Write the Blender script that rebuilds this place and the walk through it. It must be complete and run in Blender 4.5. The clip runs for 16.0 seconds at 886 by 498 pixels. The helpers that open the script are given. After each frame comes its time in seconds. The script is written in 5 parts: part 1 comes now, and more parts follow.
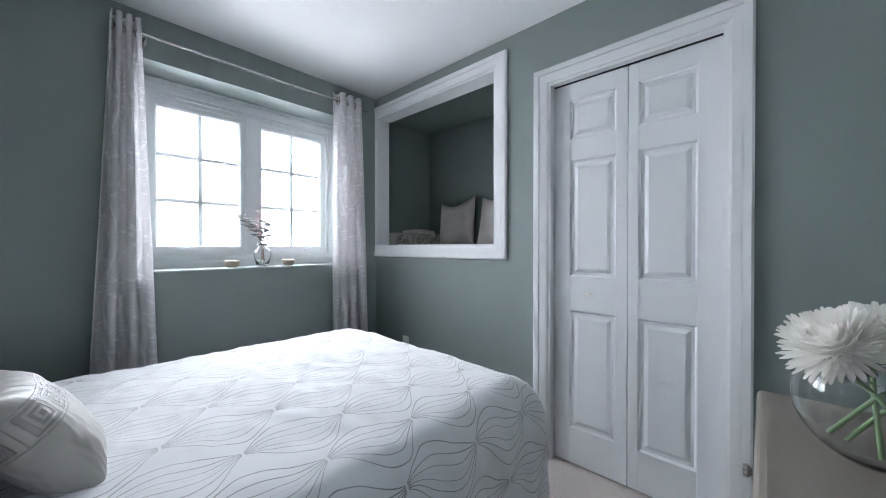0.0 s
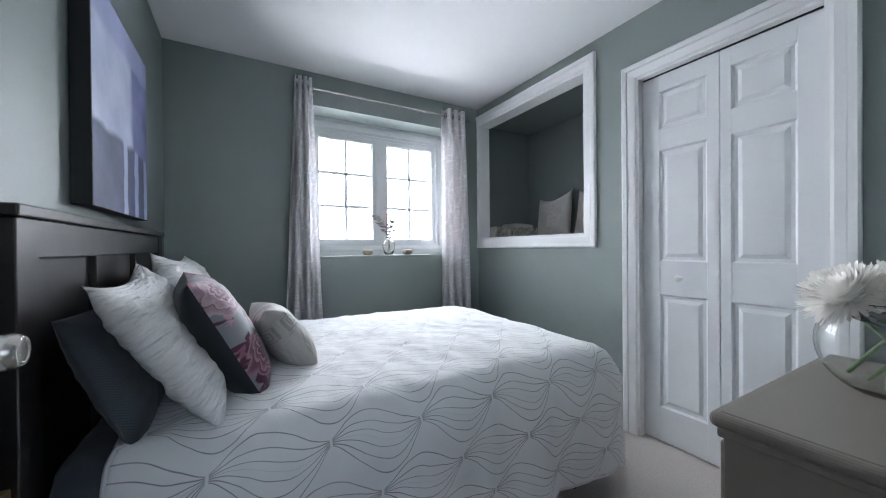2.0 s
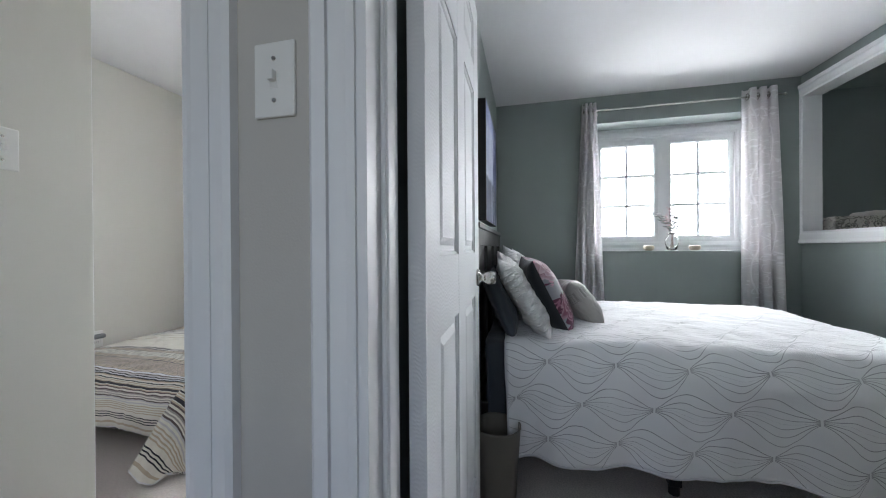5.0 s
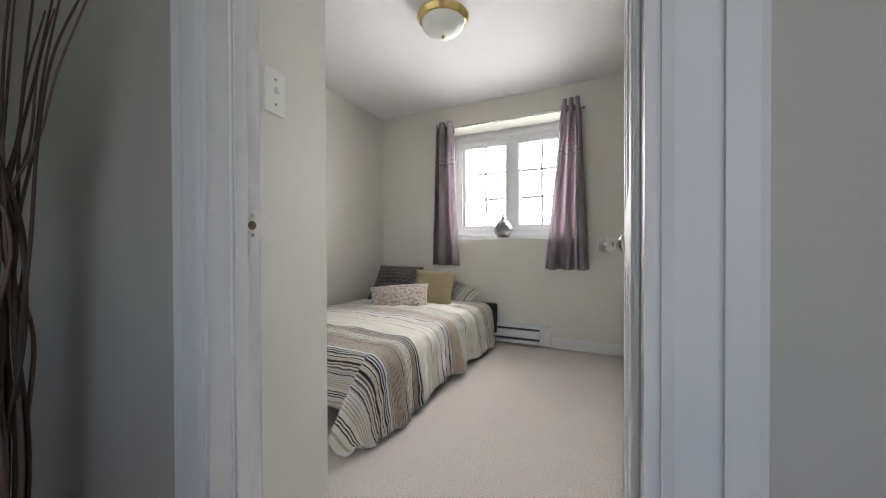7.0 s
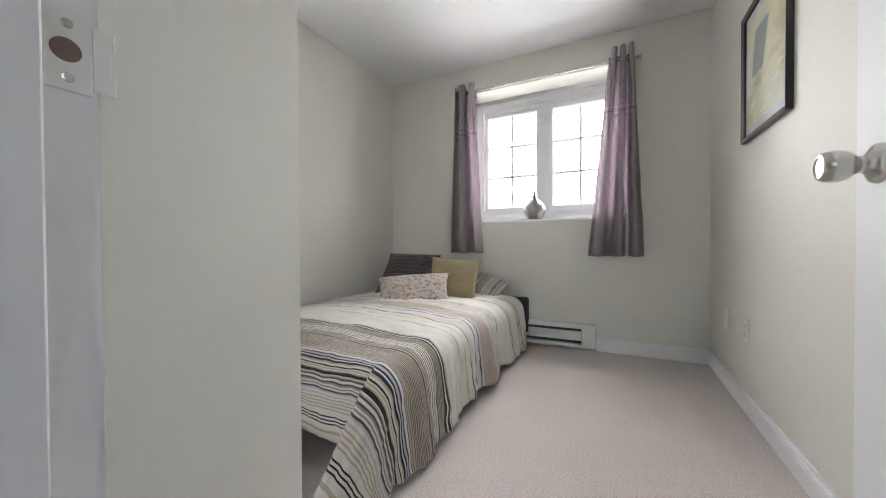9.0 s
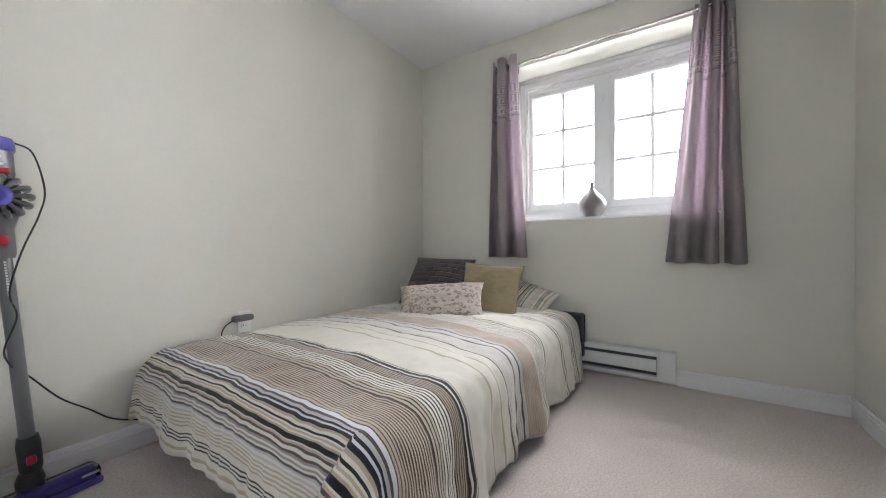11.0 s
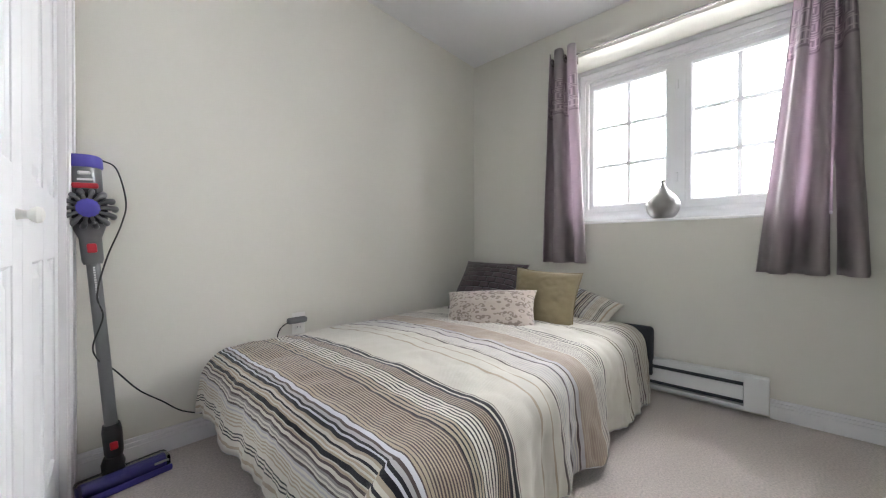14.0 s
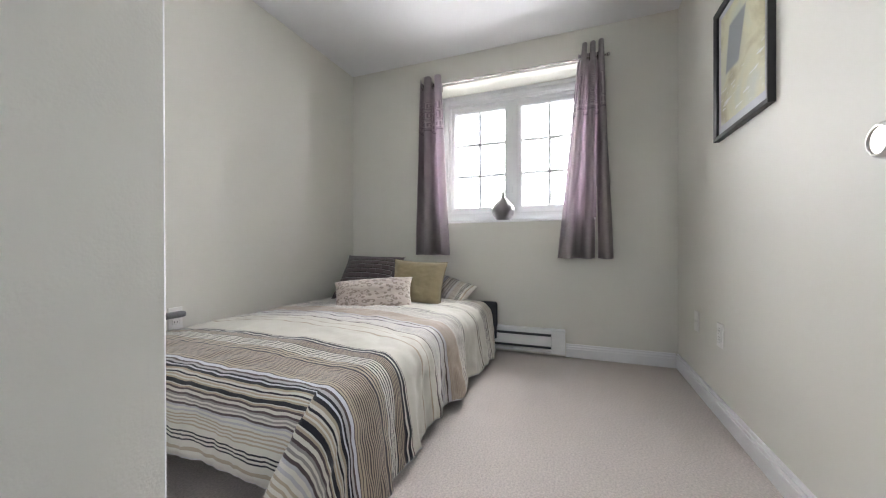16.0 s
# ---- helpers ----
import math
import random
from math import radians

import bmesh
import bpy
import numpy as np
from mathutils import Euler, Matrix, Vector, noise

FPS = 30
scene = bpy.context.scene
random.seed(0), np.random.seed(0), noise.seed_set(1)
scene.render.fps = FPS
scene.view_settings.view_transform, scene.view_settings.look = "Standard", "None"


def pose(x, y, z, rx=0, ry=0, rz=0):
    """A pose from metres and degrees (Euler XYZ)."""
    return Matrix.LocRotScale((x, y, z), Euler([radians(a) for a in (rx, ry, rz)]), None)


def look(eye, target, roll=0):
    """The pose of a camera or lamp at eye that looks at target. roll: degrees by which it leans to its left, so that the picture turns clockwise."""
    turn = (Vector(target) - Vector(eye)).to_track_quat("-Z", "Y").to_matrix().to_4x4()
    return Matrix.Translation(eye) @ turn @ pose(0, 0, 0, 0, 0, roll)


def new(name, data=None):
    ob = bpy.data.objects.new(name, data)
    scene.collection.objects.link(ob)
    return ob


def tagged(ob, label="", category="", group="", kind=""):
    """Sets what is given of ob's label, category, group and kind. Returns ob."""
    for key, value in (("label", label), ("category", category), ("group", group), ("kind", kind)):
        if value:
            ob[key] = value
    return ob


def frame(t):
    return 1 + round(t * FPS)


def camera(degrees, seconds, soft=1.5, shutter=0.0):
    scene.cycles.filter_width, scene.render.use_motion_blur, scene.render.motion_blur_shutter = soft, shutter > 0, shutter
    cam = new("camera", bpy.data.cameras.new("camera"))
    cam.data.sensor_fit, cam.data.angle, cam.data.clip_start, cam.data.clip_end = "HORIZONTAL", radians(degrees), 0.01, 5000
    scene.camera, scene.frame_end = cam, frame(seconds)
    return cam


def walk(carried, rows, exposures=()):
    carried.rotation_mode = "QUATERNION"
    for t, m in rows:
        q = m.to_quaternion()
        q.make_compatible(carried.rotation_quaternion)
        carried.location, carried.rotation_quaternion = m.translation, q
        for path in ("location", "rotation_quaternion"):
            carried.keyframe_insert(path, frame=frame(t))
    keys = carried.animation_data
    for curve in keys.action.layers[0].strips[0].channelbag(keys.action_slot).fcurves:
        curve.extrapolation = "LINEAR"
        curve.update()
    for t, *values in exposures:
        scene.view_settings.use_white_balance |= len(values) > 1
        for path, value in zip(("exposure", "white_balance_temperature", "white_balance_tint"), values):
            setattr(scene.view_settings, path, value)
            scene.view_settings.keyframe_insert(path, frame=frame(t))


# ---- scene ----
cam = camera(103.8, 16.0, soft=1.1)
PATH = [
    (0, (0.262, 1.067, 1.182), (-1.095, 2.536, 1.168), -0.0),
    (0.5, (0.355, 1.036, 1.148), (-1.045, 2.464, 1.134), -0.1),
    (1, (0.432, 0.968, 1.132), (-1.058, 2.302, 1.115), -0.2),
    (1.5, (0.512, 0.919, 1.122), (-1.106, 2.094, 1.105), -0.5),
    (2, (0.58, 0.89, 1.112), (-1.156, 1.883, 1.1), -0.5),
    (2.5, (0.648, 0.891, 1.1), (-1.187, 1.686, 1.091), -0.5),
    (3, (0.732, 0.904, 1.091), (-1.186, 1.468, 1.087), -0.5),
    (3.5, (0.833, 0.904, 1.094), (-1.147, 1.187, 1.091), -0.5),
    (4, (0.932, 0.86, 1.095), (-1.068, 0.858, 1.094), -0.6),
    (4.5, (1.071, 0.816, 1.096), (-0.915, 0.573, 1.091), -0.5),
    (5, (1.195, 0.728, 1.084), (-0.75, 0.26, 1.078), -0.4),
    (5.2, (1.228, 0.693, 1.074), (-0.697, 0.153, 1.073), -0.4),
    (7.5, (1.156, 0.016, 0.918), (-0.647, -0.849, 0.896), -0.2),
    (8, (1.059, -0.049, 0.868), (-0.745, -0.913, 0.847), -0.3),
    (8.5, (0.903, -0.125, 0.841), (-0.895, -1.0, 0.816), -0.3),
    (11, (0.323, -0.352, 0.837), (-1.344, -1.457, 0.83), -0.2),
    (11.5, (0.204, -0.335, 0.857), (-1.38, -1.556, 0.849), -0.1),
    (12, (0.127, -0.34, 0.879), (-1.4, -1.631, 0.866), -0.1),
    (12.5, (0.071, -0.352, 0.902), (-1.41, -1.695, 0.886), -0.0),
    (13, (0.085, -0.362, 0.907), (-1.375, -1.729, 0.89), 0.0),
    (13.5, (0.145, -0.362, 0.894), (-1.309, -1.735, 0.879), 0.1),
    (14, (0.243, -0.371, 0.872), (-1.231, -1.723, 0.86), 0.1),
    (14.5, (0.324, -0.373, 0.855), (-1.23, -1.632, 0.844), 0.1),
    (15, (0.386, -0.361, 0.833), (-1.291, -1.451, 0.825), 0.1),
    (15.5, (0.472, -0.32, 0.818), (-1.31, -1.228, 0.812), -0.0),
    (16, (0.583, -0.264, 0.824), (-1.285, -0.978, 0.817), -0.1),
]
walk(cam, [(t, look(eye, target, roll)) for t, eye, target, roll in PATH], [(0.0, 0.50, 6000, 10), (4.0, 0.54, 6050, 10), (5.2, 0.58, 6350, 10), (7.5, 0.7, 6750, 12), (8.5, 0.72, 6650, 12), (11.0, 0.8, 6500, 12), (16.0, 0.8, 6500, 12)])

# world and large lights
world = bpy.data.worlds.new("sky")
scene.world = world
world.use_nodes = True
wn = world.node_tree.nodes
sky = wn.new("ShaderNodeTexSky")
sky.sky_type, sky.sun_disc = "NISHITA", False
sky.sun_elevation, sky.sun_rotation = radians(35), radians(200)
wn["Background"].inputs[1].default_value = 0.12
world.node_tree.links.new(sky.outputs[0], wn["Background"].inputs[0])
sun = new("sun", bpy.data.lights.new("sun", "SUN"))
sun.data.energy, sun.data.angle, sun.data.color = 0.6, radians(20), (1.0, 0.96, 0.9)
sun.matrix_world = look((0, 0, 6), (2.0, 3.2, 0))


def area_lamp(name, at, aim, width, depth, power, colour):
    """Area lamp: bright overcast sky at a window's opening, or added hall fill."""
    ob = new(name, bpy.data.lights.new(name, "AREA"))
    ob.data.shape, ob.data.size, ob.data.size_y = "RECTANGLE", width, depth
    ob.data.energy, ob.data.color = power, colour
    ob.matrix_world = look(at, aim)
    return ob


SKY = (0.97, 0.985, 1.0)
area_lamp("daylight_room_a", (-3.15, 1.975, 2.10), (0, 1.975, 1.32), 2.3, 1.9, 188, SKY)
area_lamp("daylight_room_b", (-3.15, -0.77, 2.10), (0, -0.77, 1.28), 2.3, 1.9, 150, SKY)
# fill lamp at a made-up opening behind the camera, for unseen hall light
area_lamp("hall_fill_lamp", (2.55, 0.65, 1.5), (0, 0.6, 1.3), 1.9, 1.2, 4.4, SKY)


# materials
def material(name, colour, rough=0.6, metal=0.0, vary=0.06, scale=6.0, grain=0.0, grain_scale=300.0, bump=0.0, bump_scale=200.0, sheen=0.0, coat=0.0):
    m = bpy.data.materials.new(name)
    m.use_nodes = True
    n, l = m.node_tree.nodes, m.node_tree.links
    b = n["Principled BSDF"]
    b.inputs["Roughness"].default_value, b.inputs["Metallic"].default_value = rough, metal
    b.inputs["Sheen Weight"].default_value, b.inputs["Coat Weight"].default_value = sheen, coat
    tc = n.new("ShaderNodeTexCoord")
    big = n.new("ShaderNodeTexNoise")
    big.inputs["Scale"].default_value, big.inputs["Detail"].default_value = scale, 4
    l.new(tc.outputs["Object"], big.inputs["Vector"])
    fine = n.new("ShaderNodeTexNoise")
    fine.inputs["Scale"].default_value, fine.inputs["Detail"].default_value = grain_scale, 3
    l.new(tc.outputs["Object"], fine.inputs["Vector"])
    add = n.new("ShaderNodeMath"); add.operation = "MULTIPLY_ADD"
    l.new(big.outputs["Fac"], add.inputs[0]); add.inputs[1].default_value = vary * 2; add.inputs[2].default_value = 1 - vary - grain
    add2 = n.new("ShaderNodeMath"); add2.operation = "MULTIPLY_ADD"
    l.new(fine.outputs["Fac"], add2.inputs[0]); add2.inputs[1].default_value = grain * 2; l.new(add.outputs[0], add2.inputs[2])
    mix = n.new("ShaderNodeMix"); mix.data_type = "RGBA"; mix.blend_type = "MULTIPLY"; mix.inputs[0].default_value = 1
    mix.inputs[6].default_value = (*colour, 1)
    l.new(add2.outputs[0], mix.inputs[7])
    l.new(mix.outputs[2], b.inputs["Base Color"])
    rg = n.new("ShaderNodeMath"); rg.operation = "MULTIPLY_ADD"
    l.new(big.outputs["Fac"], rg.inputs[0]); rg.inputs[1].default_value = 0.12; rg.inputs[2].default_value = max(rough - 0.06, 0.02)
    l.new(rg.outputs[0], b.inputs["Roughness"])
    if bump:
        bn = n.new("ShaderNodeTexNoise"); bn.inputs["Scale"].default_value = bump_scale; bn.inputs["Detail"].default_value = 3
        l.new(tc.outputs["Object"], bn.inputs["Vector"])
        bp = n.new("ShaderNodeBump"); bp.inputs["Strength"].default_value = bump; bp.inputs["Distance"].default_value = 0.004
        l.new(bn.outputs["Fac"], bp.inputs["Height"]); l.new(bp.outputs[0], b.inputs["Normal"])
    return m


GREY_GREEN = material("grey_green_wall_paint", (0.238, 0.274, 0.264), 0.42, vary=0.03, bump=0.12, bump_scale=260)
CREAM = material("cream_wall_paint", (0.71, 0.695, 0.635), 0.62, vary=0.03, scale=2.5, bump=0.12, bump_scale=260)
HALL_PAINT = material("hall_wall_paint", (0.52, 0.495, 0.46), 0.6, vary=0.03, scale=2.5, bump=0.12, bump_scale=260)
CEILING_WHITE = material("ceiling_white_paint", (0.80, 0.80, 0.81), 0.8, vary=0.02, bump=0.1, bump_scale=180)
TRIM = material("white_gloss_trim_paint", (0.80, 0.80, 0.81), 0.5, vary=0.02, bump=0.012, bump_scale=60)
DOOR_WHITE = material("white_door_paint", (0.78, 0.79, 0.81), 0.62, vary=0.02, bump=0.015, bump_scale=60)
VINYL = material("white_window_vinyl", (0.62, 0.63, 0.65), 0.35, vary=0.01)
CARPET = material("beige_pile_carpet", (0.57, 0.51, 0.475), 0.95, vary=0.06, scale=5, grain=0.42, grain_scale=130, bump=1.0, bump_scale=240, sheen=0.2)
CHROME = material("brushed_nickel", (0.62, 0.60, 0.57), 0.25, 1.0, vary=0.04)
PLATE = material("white_plastic_plate", (0.80, 0.79, 0.76), 0.35, vary=0.01)
BLACK = material("black_plastic", (0.012, 0.012, 0.014), 0.4)


def glass_material(name, colour=(1, 1, 1), rough=0.0, ior=1.45):
    m = bpy.data.materials.new(name)
    m.use_nodes = True
    b = m.node_tree.nodes["Principled BSDF"]
    b.inputs["Base Color"].default_value = (*colour, 1)
    b.inputs["Roughness"].default_value, b.inputs["IOR"].default_value = rough, ior
    b.inputs["Transmission Weight"].default_value = 1.0
    return m


GLASS = glass_material("clear_glass")
PANE_GLASS = glass_material("window_glass", ior=1.05)


def glow_material(name, colour, strength):
    m = bpy.data.materials.new(name)
    m.use_nodes = True
    b = m.node_tree.nodes["Principled BSDF"]
    b.inputs["Base Color"].default_value = (*colour, 1)
    b.inputs["Emission Color"].default_value, b.inputs["Emission Strength"].default_value = (*colour, 1), strength
    return m


HAZE = glow_material("white_overcast_sky", (0.98, 0.99, 1.0), 1.35)


# mesh helpers
def thing(name, loc=(0, 0, 0), label="", category="", group="", kind="", rz=0):
    ob = new(name)
    ob.empty_display_size = 0.1
    ob.matrix_world = pose(*loc, 0, 0, rz)
    return tagged(ob, label, category, group, kind)


def mesh_of(name, bm, mat, smooth=False):
    me = bpy.data.meshes.new(name)
    bmesh.ops.recalc_face_normals(bm, faces=bm.faces)
    bm.to_mesh(me)
    bm.free()
    for m in mat if isinstance(mat, (list, tuple)) else [mat]:
        me.materials.append(m)
    if smooth:
        me.polygons.foreach_set("use_smooth", [True] * len(me.polygons))
        if smooth != "all":
            me.set_sharp_from_angle(angle=radians(40))
    return me


def part(name, bm, mat, parent=None, label="", smooth=False, m=None):
    """Links a bmesh as one mesh object, under a thing or a part."""
    ob = new(name, mesh_of(name, bm, mat, smooth))
    if parent is not None:
        ob.parent = parent
    if m is not None:
        ob.matrix_local = m
    return tagged(ob, label)


def box(bm, x0, x1, y0, y1, z0, z1, bevel=0.0, segments=2):
    x0, x1, y0, y1, z0, z1 = min(x0, x1), max(x0, x1), min(y0, y1), max(y0, y1), min(z0, z1), max(z0, z1)
    g = bmesh.ops.create_cube(bm, size=1.0)
    for v in g["verts"]:
        v.co = Vector(((x0 + x1) / 2 + v.co.x * (x1 - x0), (y0 + y1) / 2 + v.co.y * (y1 - y0), (z0 + z1) / 2 + v.co.z * (z1 - z0)))
    if bevel:
        edges = list({e for v in g["verts"] for e in v.link_edges})
        bmesh.ops.bevel(bm, geom=edges, offset=bevel, segments=segments, profile=0.5, affect="EDGES")
    return bm


def boxes(*items, bevel=0.0):
    bm = bmesh.new()
    for it in items:
        box(bm, *it, bevel=bevel)
    return bm


def lathe(bm, profile, steps=32, m=None, close=False):
    """A turned body from (radius, height) pairs."""
    rings = []
    for r, z in profile:
        rings.append([bm.verts.new((r * math.cos(a), r * math.sin(a), z)) for a in (2 * math.pi * k / steps for k in range(steps))] if r > 1e-5 else [bm.verts.new((0, 0, z))])
    made = [v for ring in rings for v in ring]
    for a, b in zip(rings, rings[1:]):
        for k in range(steps):
            q = [a[k % len(a)], a[(k + 1) % len(a)], b[(k + 1) % len(b)], b[k % len(b)]]
            q = list(dict.fromkeys(q))
            if len(q) > 2:
                bm.faces.new(q)
    if m is not None:
        bmesh.ops.transform(bm, matrix=m, verts=made)
    return bm


def tube(bm, points, radius, steps=10, caps=True):
    """A round bar along a line of points; radius may be a list."""
    pts = [Vector(p) for p in points]
    rings = []
    up = Vector((0.13, 0.31, 0.94))
    for k, p in enumerate(pts):
        d = (pts[min(k + 1, len(pts) - 1)] - pts[max(k - 1, 0)]).normalized()
        a = d.cross(up if abs(d.dot(up)) < 0.95 else Vector((1, 0, 0))).normalized()
        b = d.cross(a)
        r = radius[k] if isinstance(radius, (list, tuple)) else radius
        rings.append([bm.verts.new(p + r * (math.cos(2 * math.pi * j / steps) * a + math.sin(2 * math.pi * j / steps) * b)) for j in range(steps)])
    for a, b in zip(rings, rings[1:]):
        for j in range(steps):
            bm.faces.new((a[j], a[(j + 1) % steps], b[(j + 1) % steps], b[j]))
    if caps:
        bm.faces.new(rings[0]), bm.faces.new(rings[-1][::-1])
    return bm


def curve_points(ctrl, n=8):
    """A smooth line through control points."""
    c = [Vector(p) for p in ctrl]
    c = [2 * c[0] - c[1]] + c + [2 * c[-1] - c[-2]]
    out = []
    for k in range(1, len(c) - 2):
        for s in range(n):
            t = s / n
            out.append(0.5 * ((2 * c[k]) + (c[k + 1] - c[k - 1]) * t + (2 * c[k - 1] - 5 * c[k] + 4 * c[k + 1] - c[k + 2]) * t * t + (3 * c[k] - c[k - 1] - 3 * c[k + 1] + c[k + 2]) * t ** 3))
    out.append(c[-2])
    return out


def facing(origin, right, out):
    """A pose whose x runs along a wall, y out of it and z up."""
    r, o = Vector(right).normalized(), Vector(out).normalized()
    return Matrix(((r.x, o.x, 0, origin[0]), (r.y, o.y, 0, origin[1]), (r.z, o.z, 1, origin[2]), (0, 0, 0, 1)))


def ring(bm, u0, u1, v0, v1, a, b, lift_a, lift_b, base=0.0, foot=False):
    """A mitred moulding strip round a rectangle, between the offsets a and b; foot leaves the lower side open."""
    def corners(w):
        return [(u0 - w, v0 if foot else v0 - w), (u0 - w, v1 + w), (u1 + w, v1 + w), (u1 + w, v0 if foot else v0 - w)]
    inner, outer = corners(a), corners(b)
    for k in range(3 if foot else 4):
        j = (k + 1) % 4
        vs = [bm.verts.new((p[0], d, p[1])) for p, d in ((inner[k], base), (inner[j], base), (outer[j], base), (outer[k], base), (inner[k], lift_a), (inner[j], lift_a), (outer[j], lift_b), (outer[k], lift_b))]
        for f in ((0, 1, 2, 3), (4, 5, 6, 7), (0, 1, 5, 4), (1, 2, 6, 5), (2, 3, 7, 6), (3, 0, 4, 7)):
            bm.faces.new([vs[q] for q in f])


def casing(name, m, u0, u1, v0, v1, width=0.085, foot=True, label="", jamb=0.0):
    """A moulded door or window surround; jamb lines the opening to that depth."""
    ob = thing(name, label=label, kind="structure")
    ob.matrix_world = m
    bm = bmesh.new()
    for a, b, la, lb in ((0.004, 0.016, 0.010, 0.013), (0.016, 0.55 * width, 0.013, 0.015), (0.55 * width, 0.62 * width, 0.011, 0.011), (0.62 * width, 0.9 * width, 0.019, 0.022), (0.9 * width, width, 0.022, 0.016)):
        ring(bm, u0, u1, v0, v1, a, b, la, lb, foot=foot)
    part("moulding", bm, TRIM, ob)
    if jamb:
        bm = bmesh.new()
        ring(bm, u0, u1, v0, v1, -0.012, 0.004, 0.004, 0.004, base=-jamb, foot=foot)
        part("jamb", bm, TRIM, ob)
    return ob


def baseboard(m, length, height=0.10):
    bm = boxes((0, length, 0, 0.013, 0, height * 0.66), (0, length, 0, 0.010, height * 0.66, height * 0.72), (0, length, 0, 0.014, height * 0.72, height * 0.84), (0, length, 0, 0.008, height * 0.84, height), bevel=0.0015)
    ob = part("baseboard", bm, TRIM)
    ob.matrix_world = m
    return tagged(ob, "white painted moulded baseboard along the wall", "baseboard", kind="structure")


# the large structure
WEST, CEIL = -2.2, 2.445
HALL_X0, HALL_X1 = 0.61, 0.73


def structure(name, bm, mat, label):
    return tagged(part(name, bm, mat), label, name.split("_")[0], kind="structure")


def slab(x0, x1, y0, y1, holes=(), z0=0.0, z1=CEIL):
    """An upright wall with rectangular holes (from, to, bottom, top) along its longer side."""
    bm = bmesh.new()
    along_y = (y1 - y0) > (x1 - x0)
    lo, hi = (y0, y1) if along_y else (x0, x1)
    def put(a, b, c, d):
        if b - a > 1e-4 and d - c > 1e-4:
            box(bm, x0, x1, a, b, c, d) if along_y else box(bm, a, b, y0, y1, c, d)
    at = lo
    for a, b, c, d in sorted(holes):
        put(at, a, z0, z1), put(a, b, z0, c), put(a, b, d, z1)
        at = b
    put(at, hi, z0, z1)
    return bm


DOORWAY_A, DOORWAY_B = (0.493, 1.32, 0, 2.05), (-0.652, 0.185, 0, 2.05)
WIN = (1.33, 2.62, 1.045, 2.2)
WIN_B = (1.33 - 2.745, 2.62 - 2.745, 1.045, 2.2)
structure("wall_west", slab(-2.44, WEST, 0.42, 2.88, [WIN]), GREY_GREEN, "grey-green painted bedroom wall with a deep window recess")
structure("wall_west_cream", slab(-2.44, WEST, -2.24, 0.42, [WIN_B]), CREAM, "cream painted bedroom wall with a deep window recess")
structure("wall_outside", slab(-2.56, -2.44, -2.4, 4.0, [(1.385, 2.565, 1.13, 2.13), (1.385 - 2.745, 2.565 - 2.745, 1.13, 2.13)], -0.2, 2.7), CREAM, "outer wall round the two bedroom windows")
structure("wall_north", slab(WEST, HALL_X0, 2.88, 3.0, [(-2.19, -0.967, 1.185, 2.285), (-0.615, 0.15, 0.0, 2.08)]), GREY_GREEN, "grey-green painted wall with a framed niche and closet opening")
structure("wall_party", slab(WEST, HALL_X0, 0.42, 0.452), GREY_GREEN, "grey-green painted wall behind the bed's headboard")
structure("wall_party_cream", slab(WEST, HALL_X0, 0.388, 0.42), CREAM, "cream painted bedroom wall with a hung picture")
structure("wall_east", slab(0.61, 0.67, 0.42, 3.0, [DOORWAY_A]), GREY_GREEN, "grey-green painted wall round the bedroom doorway")
structure("wall_east_cream", slab(0.61, 0.67, -2.36, 0.42, [DOORWAY_B]), CREAM, "cream painted wall round the second bedroom's doorway")
structure("wall_hall", slab(0.67, 0.73, -2.6, 3.0, [DOORWAY_A, DOORWAY_B]), HALL_PAINT, "beige painted hallway wall between the two bedroom doors")
structure("wall_south", slab(-2.44, 0.67, -2.36, -2.24), CREAM, "plain cream painted bedroom wall beside the bed")
# closet block of the second bedroom
CLOSET_SIDE = facing((0.335, -0.69, 0), (0.066, 0.998, 0), (-0.998, 0.066, 0))
closet_front = structure("wall_closet_front", boxes((-1.54, -1.42, -0.06, 0, 0, CEIL), (-0.12, 0.0, -0.06, 0, 0, CEIL), (-1.42, -0.12, -0.06, 0, 2.05, CEIL)), CREAM, "cream painted closet front wall")
closet_front.matrix_world = CLOSET_SIDE
side_wall = structure("wall_closet_side", boxes((0, 0.28, -0.06, 0, 0, CEIL)), CREAM, "cream painted closet side wall in the entry")
SIDE = facing((0.335, -0.689, 0), (0.27, 0.05, 0), (-0.05, 0.27, 0))
side_wall.matrix_world = SIDE
# niche over the stair and closet behind the folding doors
structure("niche_wall", boxes((-2.46, -2.36, 3.0, 3.8, 1.0, 2.445), (-2.46, -0.6, 3.70, 3.8, 1.0, 2.445), (-0.72, -0.62, 3.0, 3.7, 1.0, 2.445), (-2.46, -0.6, 3.0, 3.8, 2.37, 2.445)), GREY_GREEN, "grey-green painted niche walls")
structure("niche_floor", boxes((-2.36, -0.72, 2.995, 3.7, 1.10, 1.178)), GREY_GREEN, "painted shelf floor of the wall niche")
structure("closet_wall", boxes((-0.62, -0.56, 3.0, 3.7, 0, 2.4), (0.3, 0.36, 3.0, 3.7, 0, 2.4), (-0.62, 0.36, 3.7, 3.76, 0, 2.4)), CREAM, "plain closet walls behind the folding doors")
